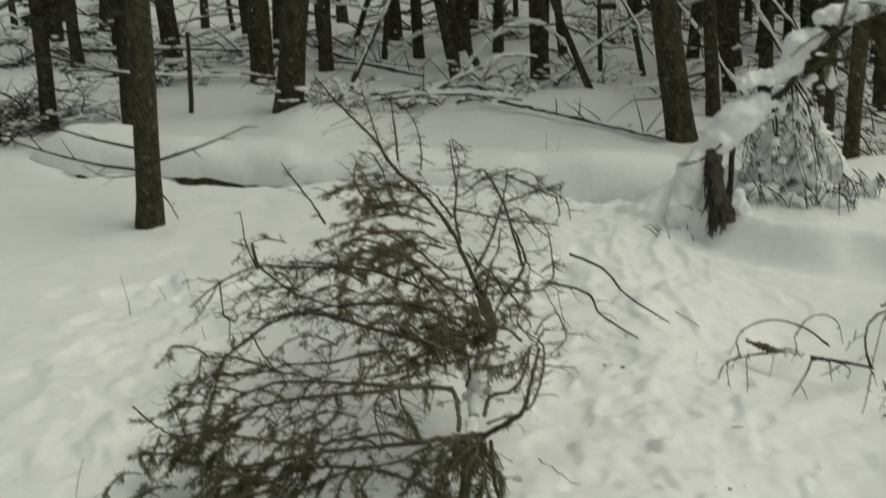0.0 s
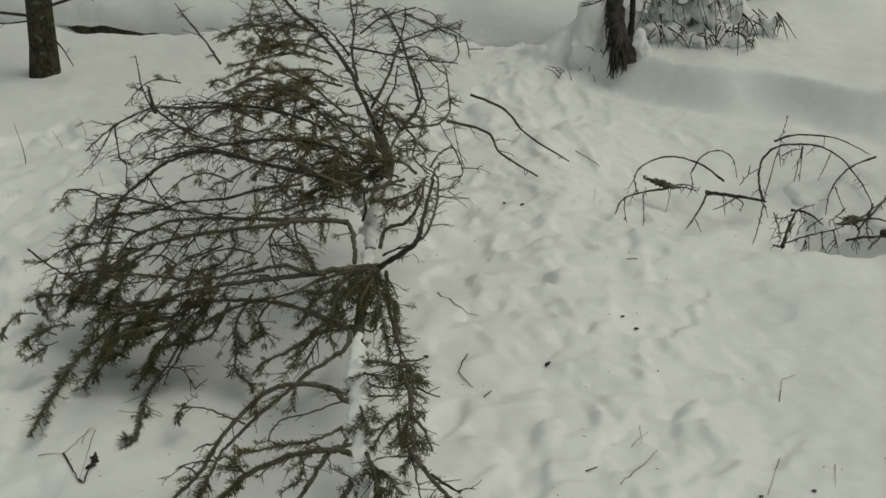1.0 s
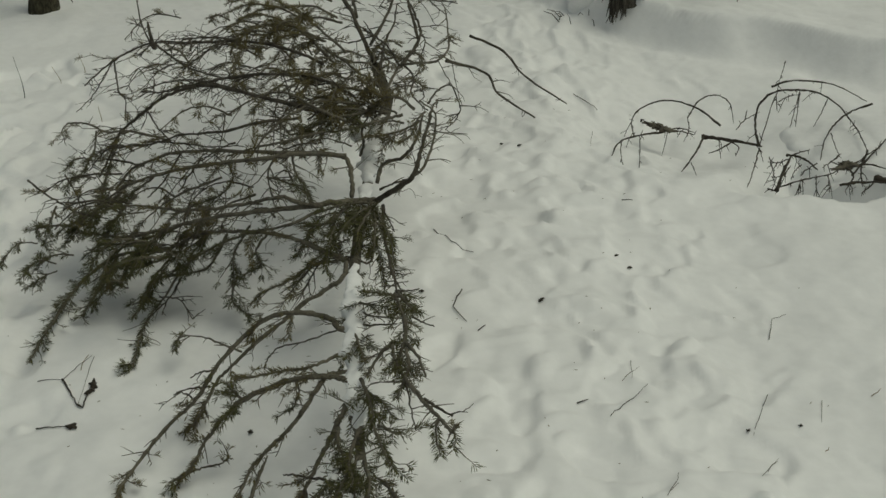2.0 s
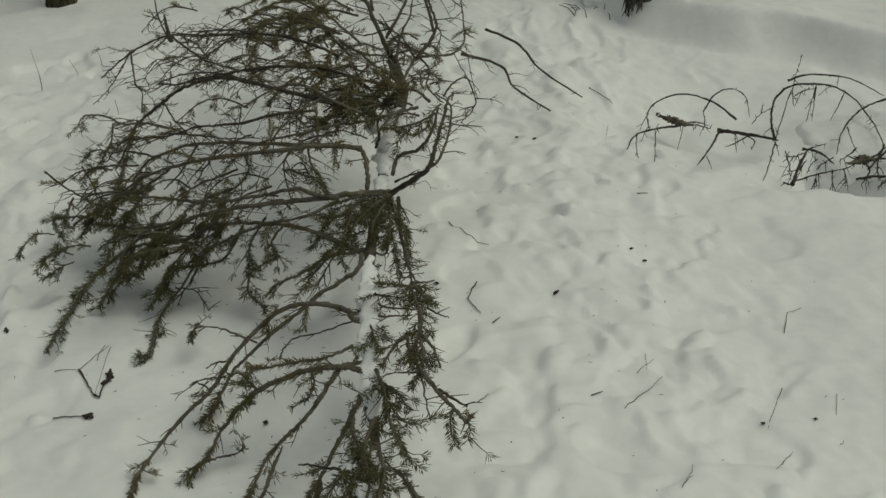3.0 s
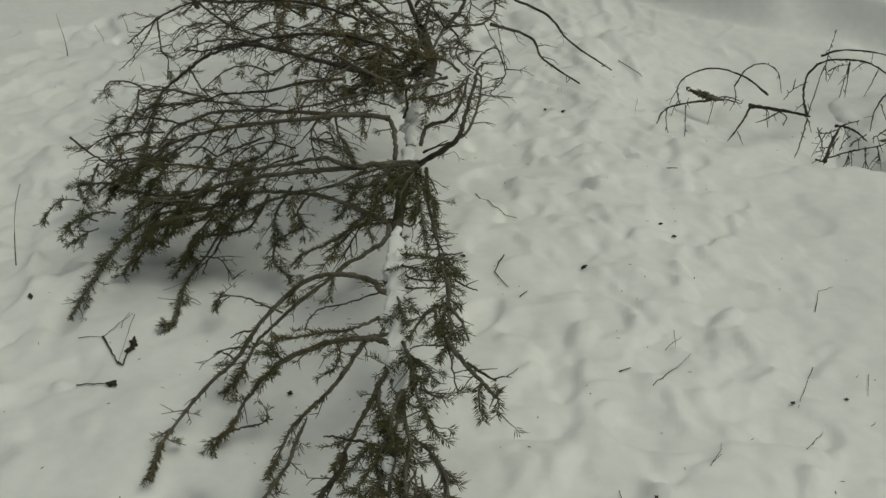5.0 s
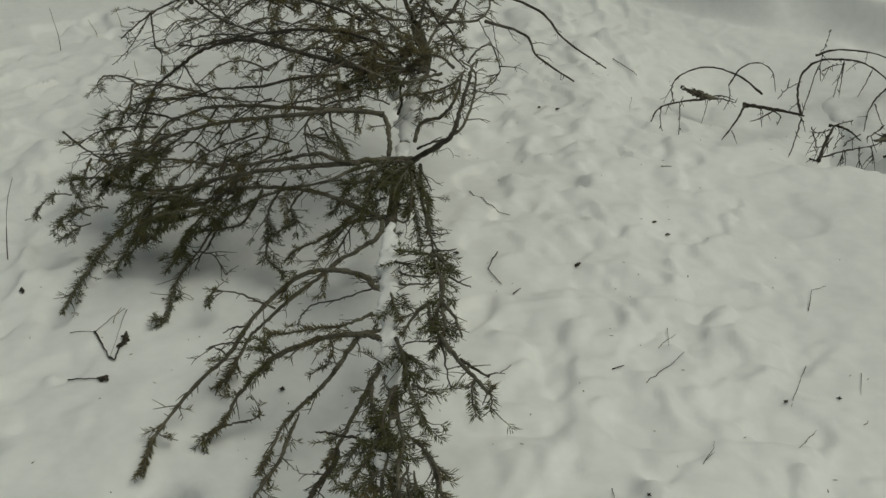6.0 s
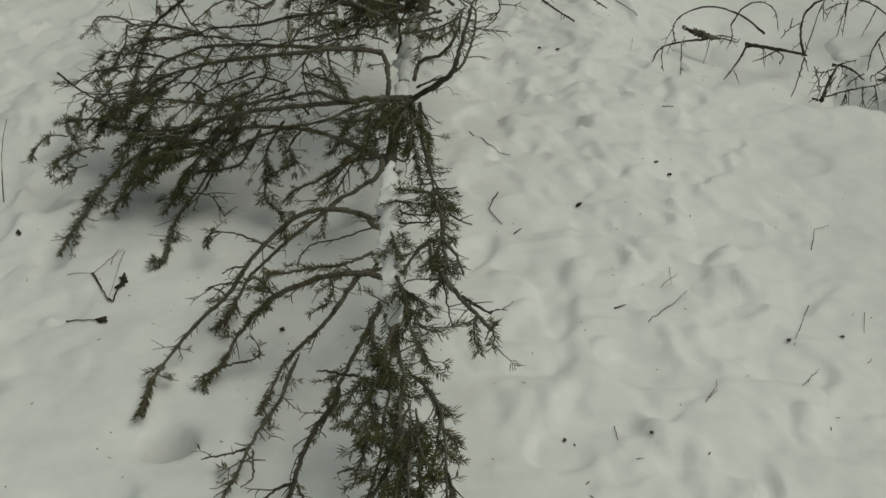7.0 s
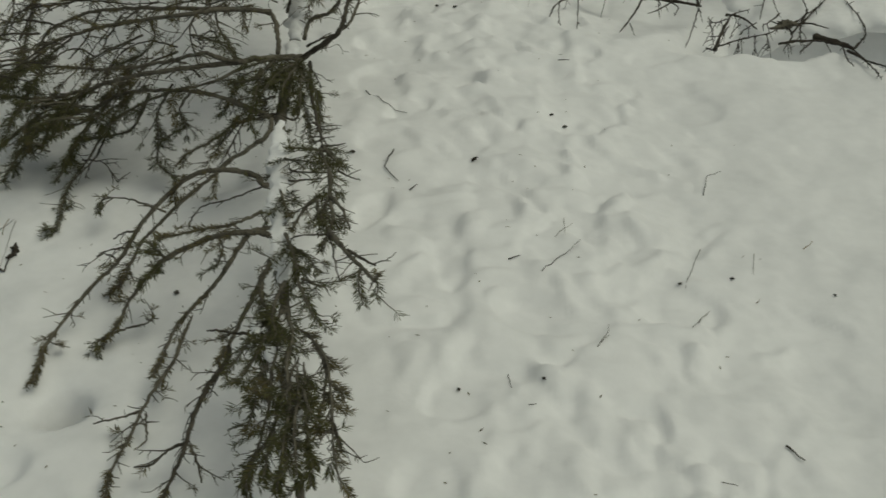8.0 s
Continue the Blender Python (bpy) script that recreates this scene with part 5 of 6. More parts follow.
fir_limb("needled", 0.004, 0.6, 1.2, (0.060, 2.620, 0.45), (0.028, 2.621, 0.43), (-0.017, 2.639, 0.41), (-0.069, 2.650, 0.40))
fir_limb("needled", 0.004, 0.6, 1.2, (0.073, 2.646, 0.46), (0.054, 2.594, 0.46), (0.041, 2.561, 0.44), (0.015, 2.562, 0.42))
fir_limb("arch", 0.005, 0.3, 1.2, (-0.120, 3.014, 0.46), (-0.090, 2.955, 0.45), (-0.048, 2.919, 0.44), (-0.020, 2.852, 0.42))
fir_limb("arch", 0.005, 0.3, 1.2, (-0.181, 3.100, 0.47), (-0.118, 2.984, 0.47), (-0.062, 2.989, 0.46), (-0.034, 2.960, 0.44))
fir_limb("arch", 0.005, 0.3, 1.2, (-0.159, 2.664, 0.41), (-0.235, 2.641, 0.40), (-0.314, 2.650, 0.38), (-0.381, 2.654, 0.36))
fir_limb("arch", 0.005, 0.3, 1.2, (-0.085, 2.790, 0.43), (-0.162, 2.759, 0.45), (-0.237, 2.697, 0.44), (-0.287, 2.653, 0.41), (-0.328, 2.642, 0.36))
fir_limb("arch", 0.005, 0.3, 1.2, (-0.109, 2.706, 0.42), (-0.172, 2.703, 0.45), (-0.257, 2.794, 0.46), (-0.338, 2.795, 0.44), (-0.392, 2.784, 0.41))
fir_limb("needled", 0.005, 0.6, 1.2, (-0.149, 3.024, 0.45), (-0.231, 3.199, 0.47), (-0.315, 3.324, 0.48), (-0.399, 3.389, 0.47), (-0.460, 3.360, 0.44))
fir_limb("needled", 0.005, 0.6, 1.2, (-0.122, 3.082, 0.46), (-0.203, 3.240, 0.48), (-0.272, 3.367, 0.49), (-0.344, 3.483, 0.49))
fir_limb("needled", 0.005, 0.6, 1.2, (-0.183, 3.148, 0.47), (-0.263, 3.243, 0.48), (-0.341, 3.273, 0.48), (-0.402, 3.266, 0.46))
fir_limb("needled", 0.004, 0.5, 1.2, (-0.250, 3.286, 0.49), (-0.321, 3.398, 0.49), (-0.407, 3.466, 0.48), (-0.483, 3.428, 0.46))
fir_limb("needled", 0.005, 1, 1, (-0.043, 2.491, 0.31), (-0.077, 2.427, 0.34), (-0.123, 2.388, 0.35), (-0.166, 2.396, 0.33))
fir_limb("needled", 0.005, 1, 1.2, (-0.049, 2.477, 0.31), (-0.075, 2.370, 0.34), (-0.103, 2.324, 0.33), (-0.128, 2.320, 0.30))
fir_limb("needled", 0.005, 1, 1.2, (-0.043, 2.476, 0.31), (-0.057, 2.356, 0.34), (-0.073, 2.296, 0.33), (-0.080, 2.286, 0.29))
fir_limb("needled", 0.005, 0.9, 1.2, (-0.036, 2.461, 0.31), (-0.039, 2.335, 0.33), (-0.039, 2.283, 0.31), (-0.051, 2.291, 0.28))
fir_limb("needled", 0.005, 0.9, 1.1, (-0.090, 2.450, 0.33), (-0.129, 2.366, 0.33), (-0.159, 2.361, 0.32), (-0.197, 2.397, 0.31))
fir_limb("arch", 0.006, 0.05, 0.8, (-0.025, 2.497, 0.30), (-0.021, 2.376, 0.29), (-0.010, 2.270, 0.29), (0.003, 2.152, 0.30), (0.007, 2.087, 0.31))
fir_limb("arch", 0.003, 0, 0.4, (-0.028, 2.461, 0.31), (-0.011, 2.403, 0.31), (0.001, 2.365, 0.30))
fir_limb("arch", 0.004, 0.3, 1, (-0.040, 2.323, 0.29), (-0.051, 2.266, 0.28), (-0.092, 2.293, 0.28), (-0.122, 2.288, 0.27), (-0.147, 2.315, 0.27))
fir_limb("bristle", 0.007, 0.3, 1, (-0.097, 2.268, 0.28), (-0.100, 2.206, 0.28), (-0.141, 2.204, 0.25), (-0.188, 2.201, 0.22), (-0.212, 2.191, 0.20), (-0.258, 2.176, 0.17), (-0.306, 2.167, 0.13), (-0.341, 2.151, 0.10), (-0.364, 2.141, 0.08), (-0.391, 2.064, 0.05), (-0.417, 2.039, 0.03))
fir_limb("bristle", 0.008, 0.35, 1, (-0.084, 2.044, 0.25), (-0.105, 2.038, 0.26), (-0.116, 2.053, 0.27), (-0.157, 2.094, 0.26), (-0.195, 2.100, 0.26), (-0.248, 2.115, 0.24), (-0.283, 2.120, 0.21), (-0.326, 2.085, 0.18), (-0.361, 2.067, 0.14), (-0.386, 2.034, 0.11), (-0.425, 2.017, 0.08), (-0.462, 1.966, 0.06), (-0.482, 1.916, 0.05), (-0.504, 1.861, 0.04), (-0.508, 1.823, 0.03), (-0.514, 1.779, 0.02))
fir_limb("arch", 0.0025, 0, 0.4, (-0.106, 2.049, 0.25), (-0.135, 2.065, 0.23), (-0.180, 2.072, 0.21), (-0.226, 2.086, 0.19), (-0.251, 2.094, 0.16), (-0.258, 2.088, 0.14))
fir_limb("needled", 0.005, 0.6, 0.9, (-0.088, 1.988, 0.24), (-0.123, 1.955, 0.24), (-0.159, 1.947, 0.23), (-0.204, 1.971, 0.21), (-0.258, 1.969, 0.20), (-0.300, 1.998, 0.18))
fir_limb("bristle", 0.008, 0.3, 1, (-0.077, 1.855, 0.25), (-0.088, 1.874, 0.25), (-0.113, 1.884, 0.25), (-0.154, 1.882, 0.25), (-0.197, 1.900, 0.23), (-0.242, 1.920, 0.20), (-0.283, 1.939, 0.17), (-0.312, 1.938, 0.14), (-0.339, 1.927, 0.11), (-0.362, 1.916, 0.08), (-0.376, 1.890, 0.06), (-0.392, 1.878, 0.04))
fir_limb("needled", 0.004, 1, 1.6, (-0.283, 1.939, 0.17), (-0.302, 1.968, 0.17), (-0.321, 1.995, 0.17), (-0.345, 2.005, 0.16))
fir_limb("needled", 0.004, 0.9, 1, (-0.254, 1.926, 0.19), (-0.298, 1.926, 0.16), (-0.334, 1.931, 0.12))
fir_limb("bristle", 0.004, 0.2, 0.6, (-0.418, 1.874, 0.03), (-0.398, 1.883, 0.04), (-0.369, 1.905, 0.04), (-0.336, 1.902, 0.05), (-0.313, 1.909, 0.06))
fir_limb("needled", 0.003, 1, 1.5, (-0.398, 1.883, 0.04), (-0.409, 1.875, 0.04), (-0.417, 1.868, 0.03))
fir_limb("bristle", 0.007, 0.25, 1, (-0.069, 1.918, 0.24), (-0.105, 1.909, 0.24), (-0.124, 1.891, 0.24), (-0.153, 1.840, 0.22), (-0.180, 1.838, 0.18), (-0.218, 1.835, 0.14), (-0.241, 1.843, 0.11), (-0.262, 1.828, 0.09), (-0.278, 1.780, 0.07), (-0.293, 1.730, 0.06))
fir_limb("bristle", 0.0055, 0.18, 1, (-0.235, 1.869, 0.09), (-0.247, 1.823, 0.08), (-0.261, 1.755, 0.07), (-0.285, 1.698, 0.06), (-0.301, 1.632, 0.06), (-0.314, 1.580, 0.05), (-0.334, 1.518, 0.04), (-0.337, 1.464, 0.03))
fir_limb("arch", 0.003, 0.1, 0.8, (-0.300, 1.639, 0.06), (-0.328, 1.626, 0.06), (-0.352, 1.606, 0.07), (-0.371, 1.598, 0.07))
fir_limb("arch", 0.003, 0.2, 0.8, (-0.292, 1.631, 0.06), (-0.287, 1.599, 0.05), (-0.290, 1.583, 0.04), (-0.304, 1.563, 0.04))
fir_limb("needled", 0.003, 0.7, 1, (-0.178, 1.903, 0.24), (-0.169, 1.877, 0.22), (-0.182, 1.877, 0.19), (-0.200, 1.895, 0.17))
fir_limb("bristle", 0.008, 0.3, 1, (-0.063, 1.898, 0.24), (-0.077, 1.840, 0.23), (-0.095, 1.785, 0.22), (-0.113, 1.747, 0.20), (-0.126, 1.712, 0.19), (-0.144, 1.676, 0.17), (-0.166, 1.639, 0.15))
fir_limb("bristle", 0.0075, 0.1, 1, (-0.145, 1.684, 0.17), (-0.153, 1.641, 0.15), (-0.180, 1.609, 0.13), (-0.200, 1.556, 0.11), (-0.211, 1.506, 0.09), (-0.230, 1.451, 0.07), (-0.249, 1.412, 0.05))
fir_limb("arch", 0.004, 0.1, 0.8, (-0.208, 1.519, 0.09), (-0.239, 1.512, 0.08), (-0.265, 1.492, 0.07), (-0.293, 1.499, 0.06))
fir_limb("arch", 0.004, 0.2, 0.8, (-0.205, 1.512, 0.09), (-0.191, 1.482, 0.08), (-0.182, 1.445, 0.07))
fir_limb("arch", 0.0035, 0.05, 0.3, (-0.113, 1.648, 0.20), (-0.138, 1.668, 0.19), (-0.169, 1.690, 0.18), (-0.185, 1.692, 0.18))
fir_limb("needled", 0.004, 0.8, 1, (-0.066, 1.670, 0.23), (-0.098, 1.637, 0.21), (-0.125, 1.607, 0.19), (-0.147, 1.579, 0.17))
fir_limb("needled", 0.004, 0.9, 1.2, (-0.055, 1.658, 0.24), (-0.075, 1.590, 0.24), (-0.097, 1.552, 0.22), (-0.124, 1.529, 0.19))
fir_limb("needled", 0.004, 0.9, 1.2, (-0.065, 1.544, 0.23), (-0.086, 1.502, 0.22), (-0.092, 1.459, 0.20), (-0.107, 1.432, 0.18))
fir_limb("arch", 0.003, 0.2, 0.8, (-0.108, 1.445, 0.18), (-0.121, 1.452, 0.17), (-0.135, 1.458, 0.16))
fir_limb("bristle", 0.005, 0.7, 1.2, (-0.025, 1.527, 0.24), (-0.044, 1.433, 0.25), (-0.057, 1.346, 0.24), (-0.069, 1.286, 0.21))
fir_limb("bristle", 0.005, 0.7, 1.2, (-0.016, 1.499, 0.25), (-0.009, 1.393, 0.26), (-0.007, 1.318, 0.25), (-0.002, 1.260, 0.22))
fir_limb("bristle", 0.005, 0.7, 1.2, (-0.038, 1.559, 0.26), (-0.039, 1.461, 0.27), (-0.032, 1.369, 0.27), (-0.040, 1.309, 0.25), (-0.049, 1.263, 0.21))
fir_limb("bristle", 0.004, 0.6, 1.1, (0.001, 1.527, 0.26), (0.019, 1.457, 0.27), (0.015, 1.378, 0.27), (0.007, 1.317, 0.26))
fir_limb("bristle", 0.004, 0.3, 1.0, (-0.017, 1.572, 0.25), (0.015, 1.492, 0.27), (0.026, 1.404, 0.28), (0.029, 1.328, 0.27), (0.035, 1.258, 0.25), (0.051, 1.234, 0.22))
fir_limb("needled", 0.004, 0.8, 1, (0.027, 1.340, 0.27), (0.036, 1.304, 0.26), (0.040, 1.289, 0.25))
fir_limb("needled", 0.004, 0.9, 1.1, (-0.053, 1.413, 0.22), (-0.073, 1.369, 0.20), (-0.098, 1.345, 0.18), (-0.107, 1.332, 0.16))
fir_limb("needled", 0.005, 1, 1.3, (0.007, 2.087, 0.31), (0.025, 2.006, 0.33), (0.046, 1.981, 0.32))
fir_limb("needled", 0.005, 1, 1.3, (0.004, 2.058, 0.32), (0.015, 1.985, 0.33), (0.025, 1.950, 0.32))
fir_limb("needled", 0.004, 0.8, 1, (0.015, 2.028, 0.33), (-0.013, 2.077, 0.31), (-0.041, 2.121, 0.29), (-0.064, 2.145, 0.28))
fir_limb("arch", 0.003, 0.05, 0.4, (0.007, 2.087, 0.31), (0.031, 2.068, 0.32), (0.051, 2.076, 0.32))
fir_limb("arch", 0.003, 0, 0.4, (-0.003, 2.176, 0.30), (0.011, 2.129, 0.30), (0.017, 2.094, 0.30))
fir_limb("arch", 0.003, 0, 0.3, (0.036, 1.953, 0.33), (0.056, 1.949, 0.32), (0.076, 1.949, 0.31))
fir_limb("needled", 0.006, 1, 1.3, (0.022, 1.954, 0.33), (0.025, 1.883, 0.33), (0.015, 1.842, 0.32), (0.002, 1.819, 0.30))
fir_limb("needled", 0.005, 1, 1.3, (-0.000, 1.898, 0.31), (0.006, 1.824, 0.32), (0.020, 1.785, 0.31), (0.031, 1.768, 0.30))
fir_limb("needled", 0.005, 1, 1.2, (0.025, 1.844, 0.33), (0.030, 1.789, 0.33), (0.020, 1.751, 0.32), (0.009, 1.731, 0.30))
fir_limb("bristle", 0.006, 0.6, 1, (0.020, 1.890, 0.32), (-0.016, 1.886, 0.30), (-0.033, 1.871, 0.28), (-0.045, 1.854, 0.27))
fir_limb("needled", 0.004, 0.9, 1, (-0.071, 1.999, 0.27), (-0.058, 1.937, 0.27), (-0.049, 1.892, 0.27))
fir_limb("arch", 0.0035, 0.2, 0.8, (-0.073, 2.047, 0.26), (-0.034, 2.011, 0.28), (0.009, 1.962, 0.31))
fir_limb("arch", 0.0035, 0.3, 0.8, (-0.081, 2.114, 0.26), (-0.035, 2.043, 0.28), (0.020, 1.965, 0.32))
fir_limb("needled", 0.004, 0.7, 1, (-0.075, 2.118, 0.27), (-0.046, 2.070, 0.29), (-0.023, 2.019, 0.30))
fir_limb("arch", 0.005, 0.2, 0.8, (0.025, 1.864, 0.33), (0.045, 1.799, 0.34), (0.058, 1.736, 0.34))
fir_limb("bristle", 0.006, 0.15, 0.8, (0.015, 1.787, 0.32), (0.039, 1.694, 0.34), (0.061, 1.613, 0.36), (0.078, 1.567, 0.37), (0.094, 1.521, 0.38), (0.101, 1.536, 0.38))
fir_limb("arch", 0.004, 0.05, 0.4, (0.055, 1.653, 0.35), (0.075, 1.613, 0.36), (0.097, 1.575, 0.37))
fir_limb("needled", 0.003, 1, 0.25, (0.076, 1.571, 0.37), (0.070, 1.544, 0.36), (0.076, 1.499, 0.35))
fir_limb("needled", 0.003, 1, 0.25, (0.094, 1.521, 0.38), (0.100, 1.521, 0.37), (0.096, 1.499, 0.36))
fir_limb("arch", 0.003, 0, 0.3, (0.022, 1.769, 0.32), (0.031, 1.698, 0.31), (0.040, 1.639, 0.30))
fir_limb("needled", 0.005, 1, 1.3, (-0.056, 1.857, 0.26), (-0.038, 1.763, 0.28), (-0.030, 1.726, 0.27))
fir_limb("needled", 0.004, 0.9, 1.1, (-0.039, 1.796, 0.27), (-0.015, 1.768, 0.27), (0.002, 1.731, 0.26))
fir_limb("needled", 0.005, 1, 1.3, (-0.053, 1.723, 0.25), (-0.068, 1.629, 0.26), (-0.061, 1.575, 0.25))
fir_limb("needled", 0.005, 1, 1.2, (-0.093, 1.753, 0.23), (-0.090, 1.689, 0.24), (-0.073, 1.634, 0.24), (-0.077, 1.594, 0.23))
fir_limb("needled", 0.004, 0.8, 1.1, (-0.039, 1.750, 0.26), (-0.018, 1.658, 0.26), (-0.003, 1.604, 0.26))
fir_limb("bristle", 0.004, 0.5, 1.1, (-0.035, 1.603, 0.25), (-0.004, 1.567, 0.24), (0.017, 1.520, 0.23))
fir_limb("needled", 0.004, 0.7, 1, (-0.024, 1.715, 0.26), (-0.001, 1.680, 0.27), (0.015, 1.672, 0.27))
fir_limb("needled", 0.005, 1, 1.2, (-0.044, 1.613, 0.26), (-0.033, 1.540, 0.27), (-0.041, 1.483, 0.26))
fir_limb("needled", 0.004, 0.9, 1.2, (-0.367, 2.478, 0.12), (-0.363, 2.435, 0.10), (-0.321, 2.388, 0.09))
fir_limb("needled", 0.004, 0.6, 0.9, (-0.109, 2.281, 0.28), (-0.171, 2.316, 0.25), (-0.211, 2.343, 0.21), (-0.253, 2.381, 0.17), (-0.296, 2.417, 0.13), (-0.324, 2.421, 0.10))
fir_limb("arch", 0.003, 0.05, 1.3, (-0.116, 2.294, 0.28), (-0.159, 2.309, 0.26), (-0.196, 2.310, 0.22), (-0.216, 2.323, 0.20))
fir_limb("arch", 0.003, 0.05, 1.3, (-0.135, 2.321, 0.28), (-0.166, 2.309, 0.24), (-0.191, 2.297, 0.20))
fir_limb("arch", 0.0035, 0.3, 0.8, (-0.310, 2.157, 0.14), (-0.357, 2.206, 0.13), (-0.409, 2.272, 0.11), (-0.465, 2.315, 0.09))
fir_limb("needled", 0.003, 0.9, 1.2, (-0.443, 2.295, 0.10), (-0.463, 2.303, 0.09), (-0.469, 2.297, 0.08))
fir_limb("arch", 0.003, 0.05, 0.5, (-0.352, 2.088, 0.14), (-0.383, 2.101, 0.13), (-0.409, 2.112, 0.11))
fir_limb("arch", 0.003, 0.05, 0.5, (-0.359, 2.046, 0.13), (-0.395, 2.059, 0.12), (-0.429, 2.061, 0.11))
fir_limb("arch", 0.0025, 0.05, 0.5, (-0.390, 2.049, 0.10), (-0.421, 2.075, 0.10), (-0.440, 2.082, 0.09))
fir_limb("arch", 0.009, 0.04, 1, (-0.046, 3.129, 0.40), (-0.090, 3.246, 0.46), (-0.126, 3.393, 0.49), (-0.218, 3.698, 0.51), (-0.318, 3.927, 0.53), (-0.409, 4.272, 0.54), (-0.517, 4.590, 0.55), (-0.625, 4.906, 0.56), (-0.737, 5.271, 0.57))
fir_limb("arch", 0.005, 0.04, 1, (-0.128, 3.493, 0.50), (-0.184, 3.695, 0.51), (-0.221, 3.756, 0.52))
fir_limb("arch", 0.006, 0.04, 1, (-0.101, 3.321, 0.48), (-0.121, 3.520, 0.50), (-0.121, 3.747, 0.52), (-0.140, 3.977, 0.54), (-0.155, 4.203, 0.55))
fir_limb("arch", 0.003, 0, 0.6, (-0.121, 3.747, 0.52), (-0.118, 3.939, 0.54), (-0.145, 4.177, 0.56), (-0.106, 4.081, 0.55), (-0.092, 3.905, 0.53))
fir_limb("arch", 0.006, 0.04, 1, (-0.062, 3.173, 0.45), (-0.017, 3.365, 0.48), (0.009, 3.599, 0.49), (0.028, 3.805, 0.50), (0.034, 3.968, 0.51))
fir_limb("arch", 0.006, 0.05, 1, (0.064, 3.210, 0.45), (0.045, 3.360, 0.48), (0.025, 3.564, 0.50), (-0.015, 3.838, 0.51), (-0.051, 3.976, 0.51), (-0.104, 3.916, 0.50))
fir_limb("arch", 0.005, 0.1, 1.2, (-0.131, 3.577, 0.50), (-0.049, 3.547, 0.49), (0.032, 3.550, 0.47), (0.115, 3.613, 0.44), (0.183, 3.643, 0.42))
fir_limb("arch", 0.005, 0.1, 1.3, (-0.100, 3.688, 0.51), (-0.050, 3.841, 0.51), (0.003, 3.916, 0.51), (0.067, 4.016, 0.50))
fir_limb("needled", 0.004, 0.4, 1.2, (0.021, 3.901, 0.51), (0.073, 3.902, 0.49), (0.125, 3.870, 0.47), (0.186, 3.874, 0.44))
fir_limb("arch", 0.004, 0.1, 1.2, (0.018, 3.656, 0.49), (0.087, 3.775, 0.48), (0.153, 3.903, 0.46), (0.215, 3.908, 0.42), (0.227, 3.825, 0.38))
fir_limb("arch", 0.004, 0.1, 1, (0.186, 3.874, 0.44), (0.192, 3.820, 0.41), (0.182, 3.799, 0.38))
fir_limb("arch", 0.004, 0.1, 1, (0.000, 3.543, 0.49), (0.067, 3.661, 0.47), (0.106, 3.586, 0.44), (0.146, 3.568, 0.41))
fir_limb("arch", 0.003, 0.1, 1, (0.076, 4.001, 0.50), (0.121, 4.002, 0.48), (0.136, 3.937, 0.46))
fir_limb("arch", 0.005, 0.05, 0.8, (-0.353, 4.037, 0.53), (-0.399, 4.271, 0.54), (-0.440, 4.490, 0.56), (-0.519, 4.957, 0.58))
fir_limb("arch", 0.006, 0.02, 0.5, (-0.316, 4.033, 0.53), (-0.343, 4.305, 0.55), (-0.371, 4.576, 0.57), (-0.403, 4.886, 0.58))
fir_limb("arch", 0.003, 0.05, 0.8, (-0.395, 4.780, 0.58), (-0.432, 4.837, 0.58), (-0.405, 4.628, 0.57))
fir_limb("arch", 0.004, 0.02, 0.8, (-0.237, 3.919, 0.53), (-0.249, 4.175, 0.54), (-0.281, 4.427, 0.56), (-0.335, 4.668, 0.57))
fir_limb("arch", 0.005, 0.3, 1.3, (-0.203, 3.732, 0.50), (-0.273, 3.765, 0.51), (-0.344, 3.800, 0.52), (-0.415, 3.810, 0.51), (-0.506, 3.824, 0.49), (-0.565, 3.857, 0.46))
fir_limb("arch", 0.004, 0.2, 1.2, (-0.385, 3.657, 0.50), (-0.439, 3.841, 0.52), (-0.451, 4.047, 0.53), (-0.421, 4.193, 0.54))
fir_limb("arch", 0.004, 0.2, 1.2, (-0.318, 3.677, 0.51), (-0.349, 3.862, 0.53), (-0.402, 4.077, 0.54), (-0.443, 4.119, 0.54))
fir_limb("arch", 0.004, 0.2, 1.2, (-0.259, 3.532, 0.50), (-0.310, 3.559, 0.51), (-0.360, 3.676, 0.52), (-0.426, 3.938, 0.53))
fir_limb("needled", 0.005, 0.6, 1.2, (-0.177, 3.480, 0.48), (-0.244, 3.535, 0.49), (-0.311, 3.569, 0.49), (-0.396, 3.584, 0.47), (-0.487, 3.632, 0.44))
fir_limb("needled", 0.005, 0.6, 1.2, (-0.157, 3.356, 0.47), (-0.223, 3.431, 0.48), (-0.286, 3.436, 0.48), (-0.371, 3.479, 0.46), (-0.439, 3.498, 0.43))
fir_limb("needled", 0.005, 0.6, 1.2, (-0.196, 3.559, 0.49), (-0.265, 3.617, 0.50), (-0.332, 3.623, 0.50), (-0.400, 3.633, 0.49))
fir_limb("arch", 0.005, 0.2, 1.2, (-0.140, 3.305, 0.47), (-0.217, 3.330, 0.48), (-0.297, 3.346, 0.46), (-0.383, 3.417, 0.43), (-0.470, 3.462, 0.40))
fir_limb("arch", 0.005, 0.04, 0.5, (-0.501, 3.559, 0.47), (-0.568, 3.758, 0.48), (-0.644, 3.955, 0.49), (-0.722, 4.167, 0.50))
fir_limb("arch", 0.004, 0.1, 1, (-0.359, 3.160, 0.43), (-0.445, 3.272, 0.44), (-0.535, 3.355, 0.42), (-0.624, 3.408, 0.40))
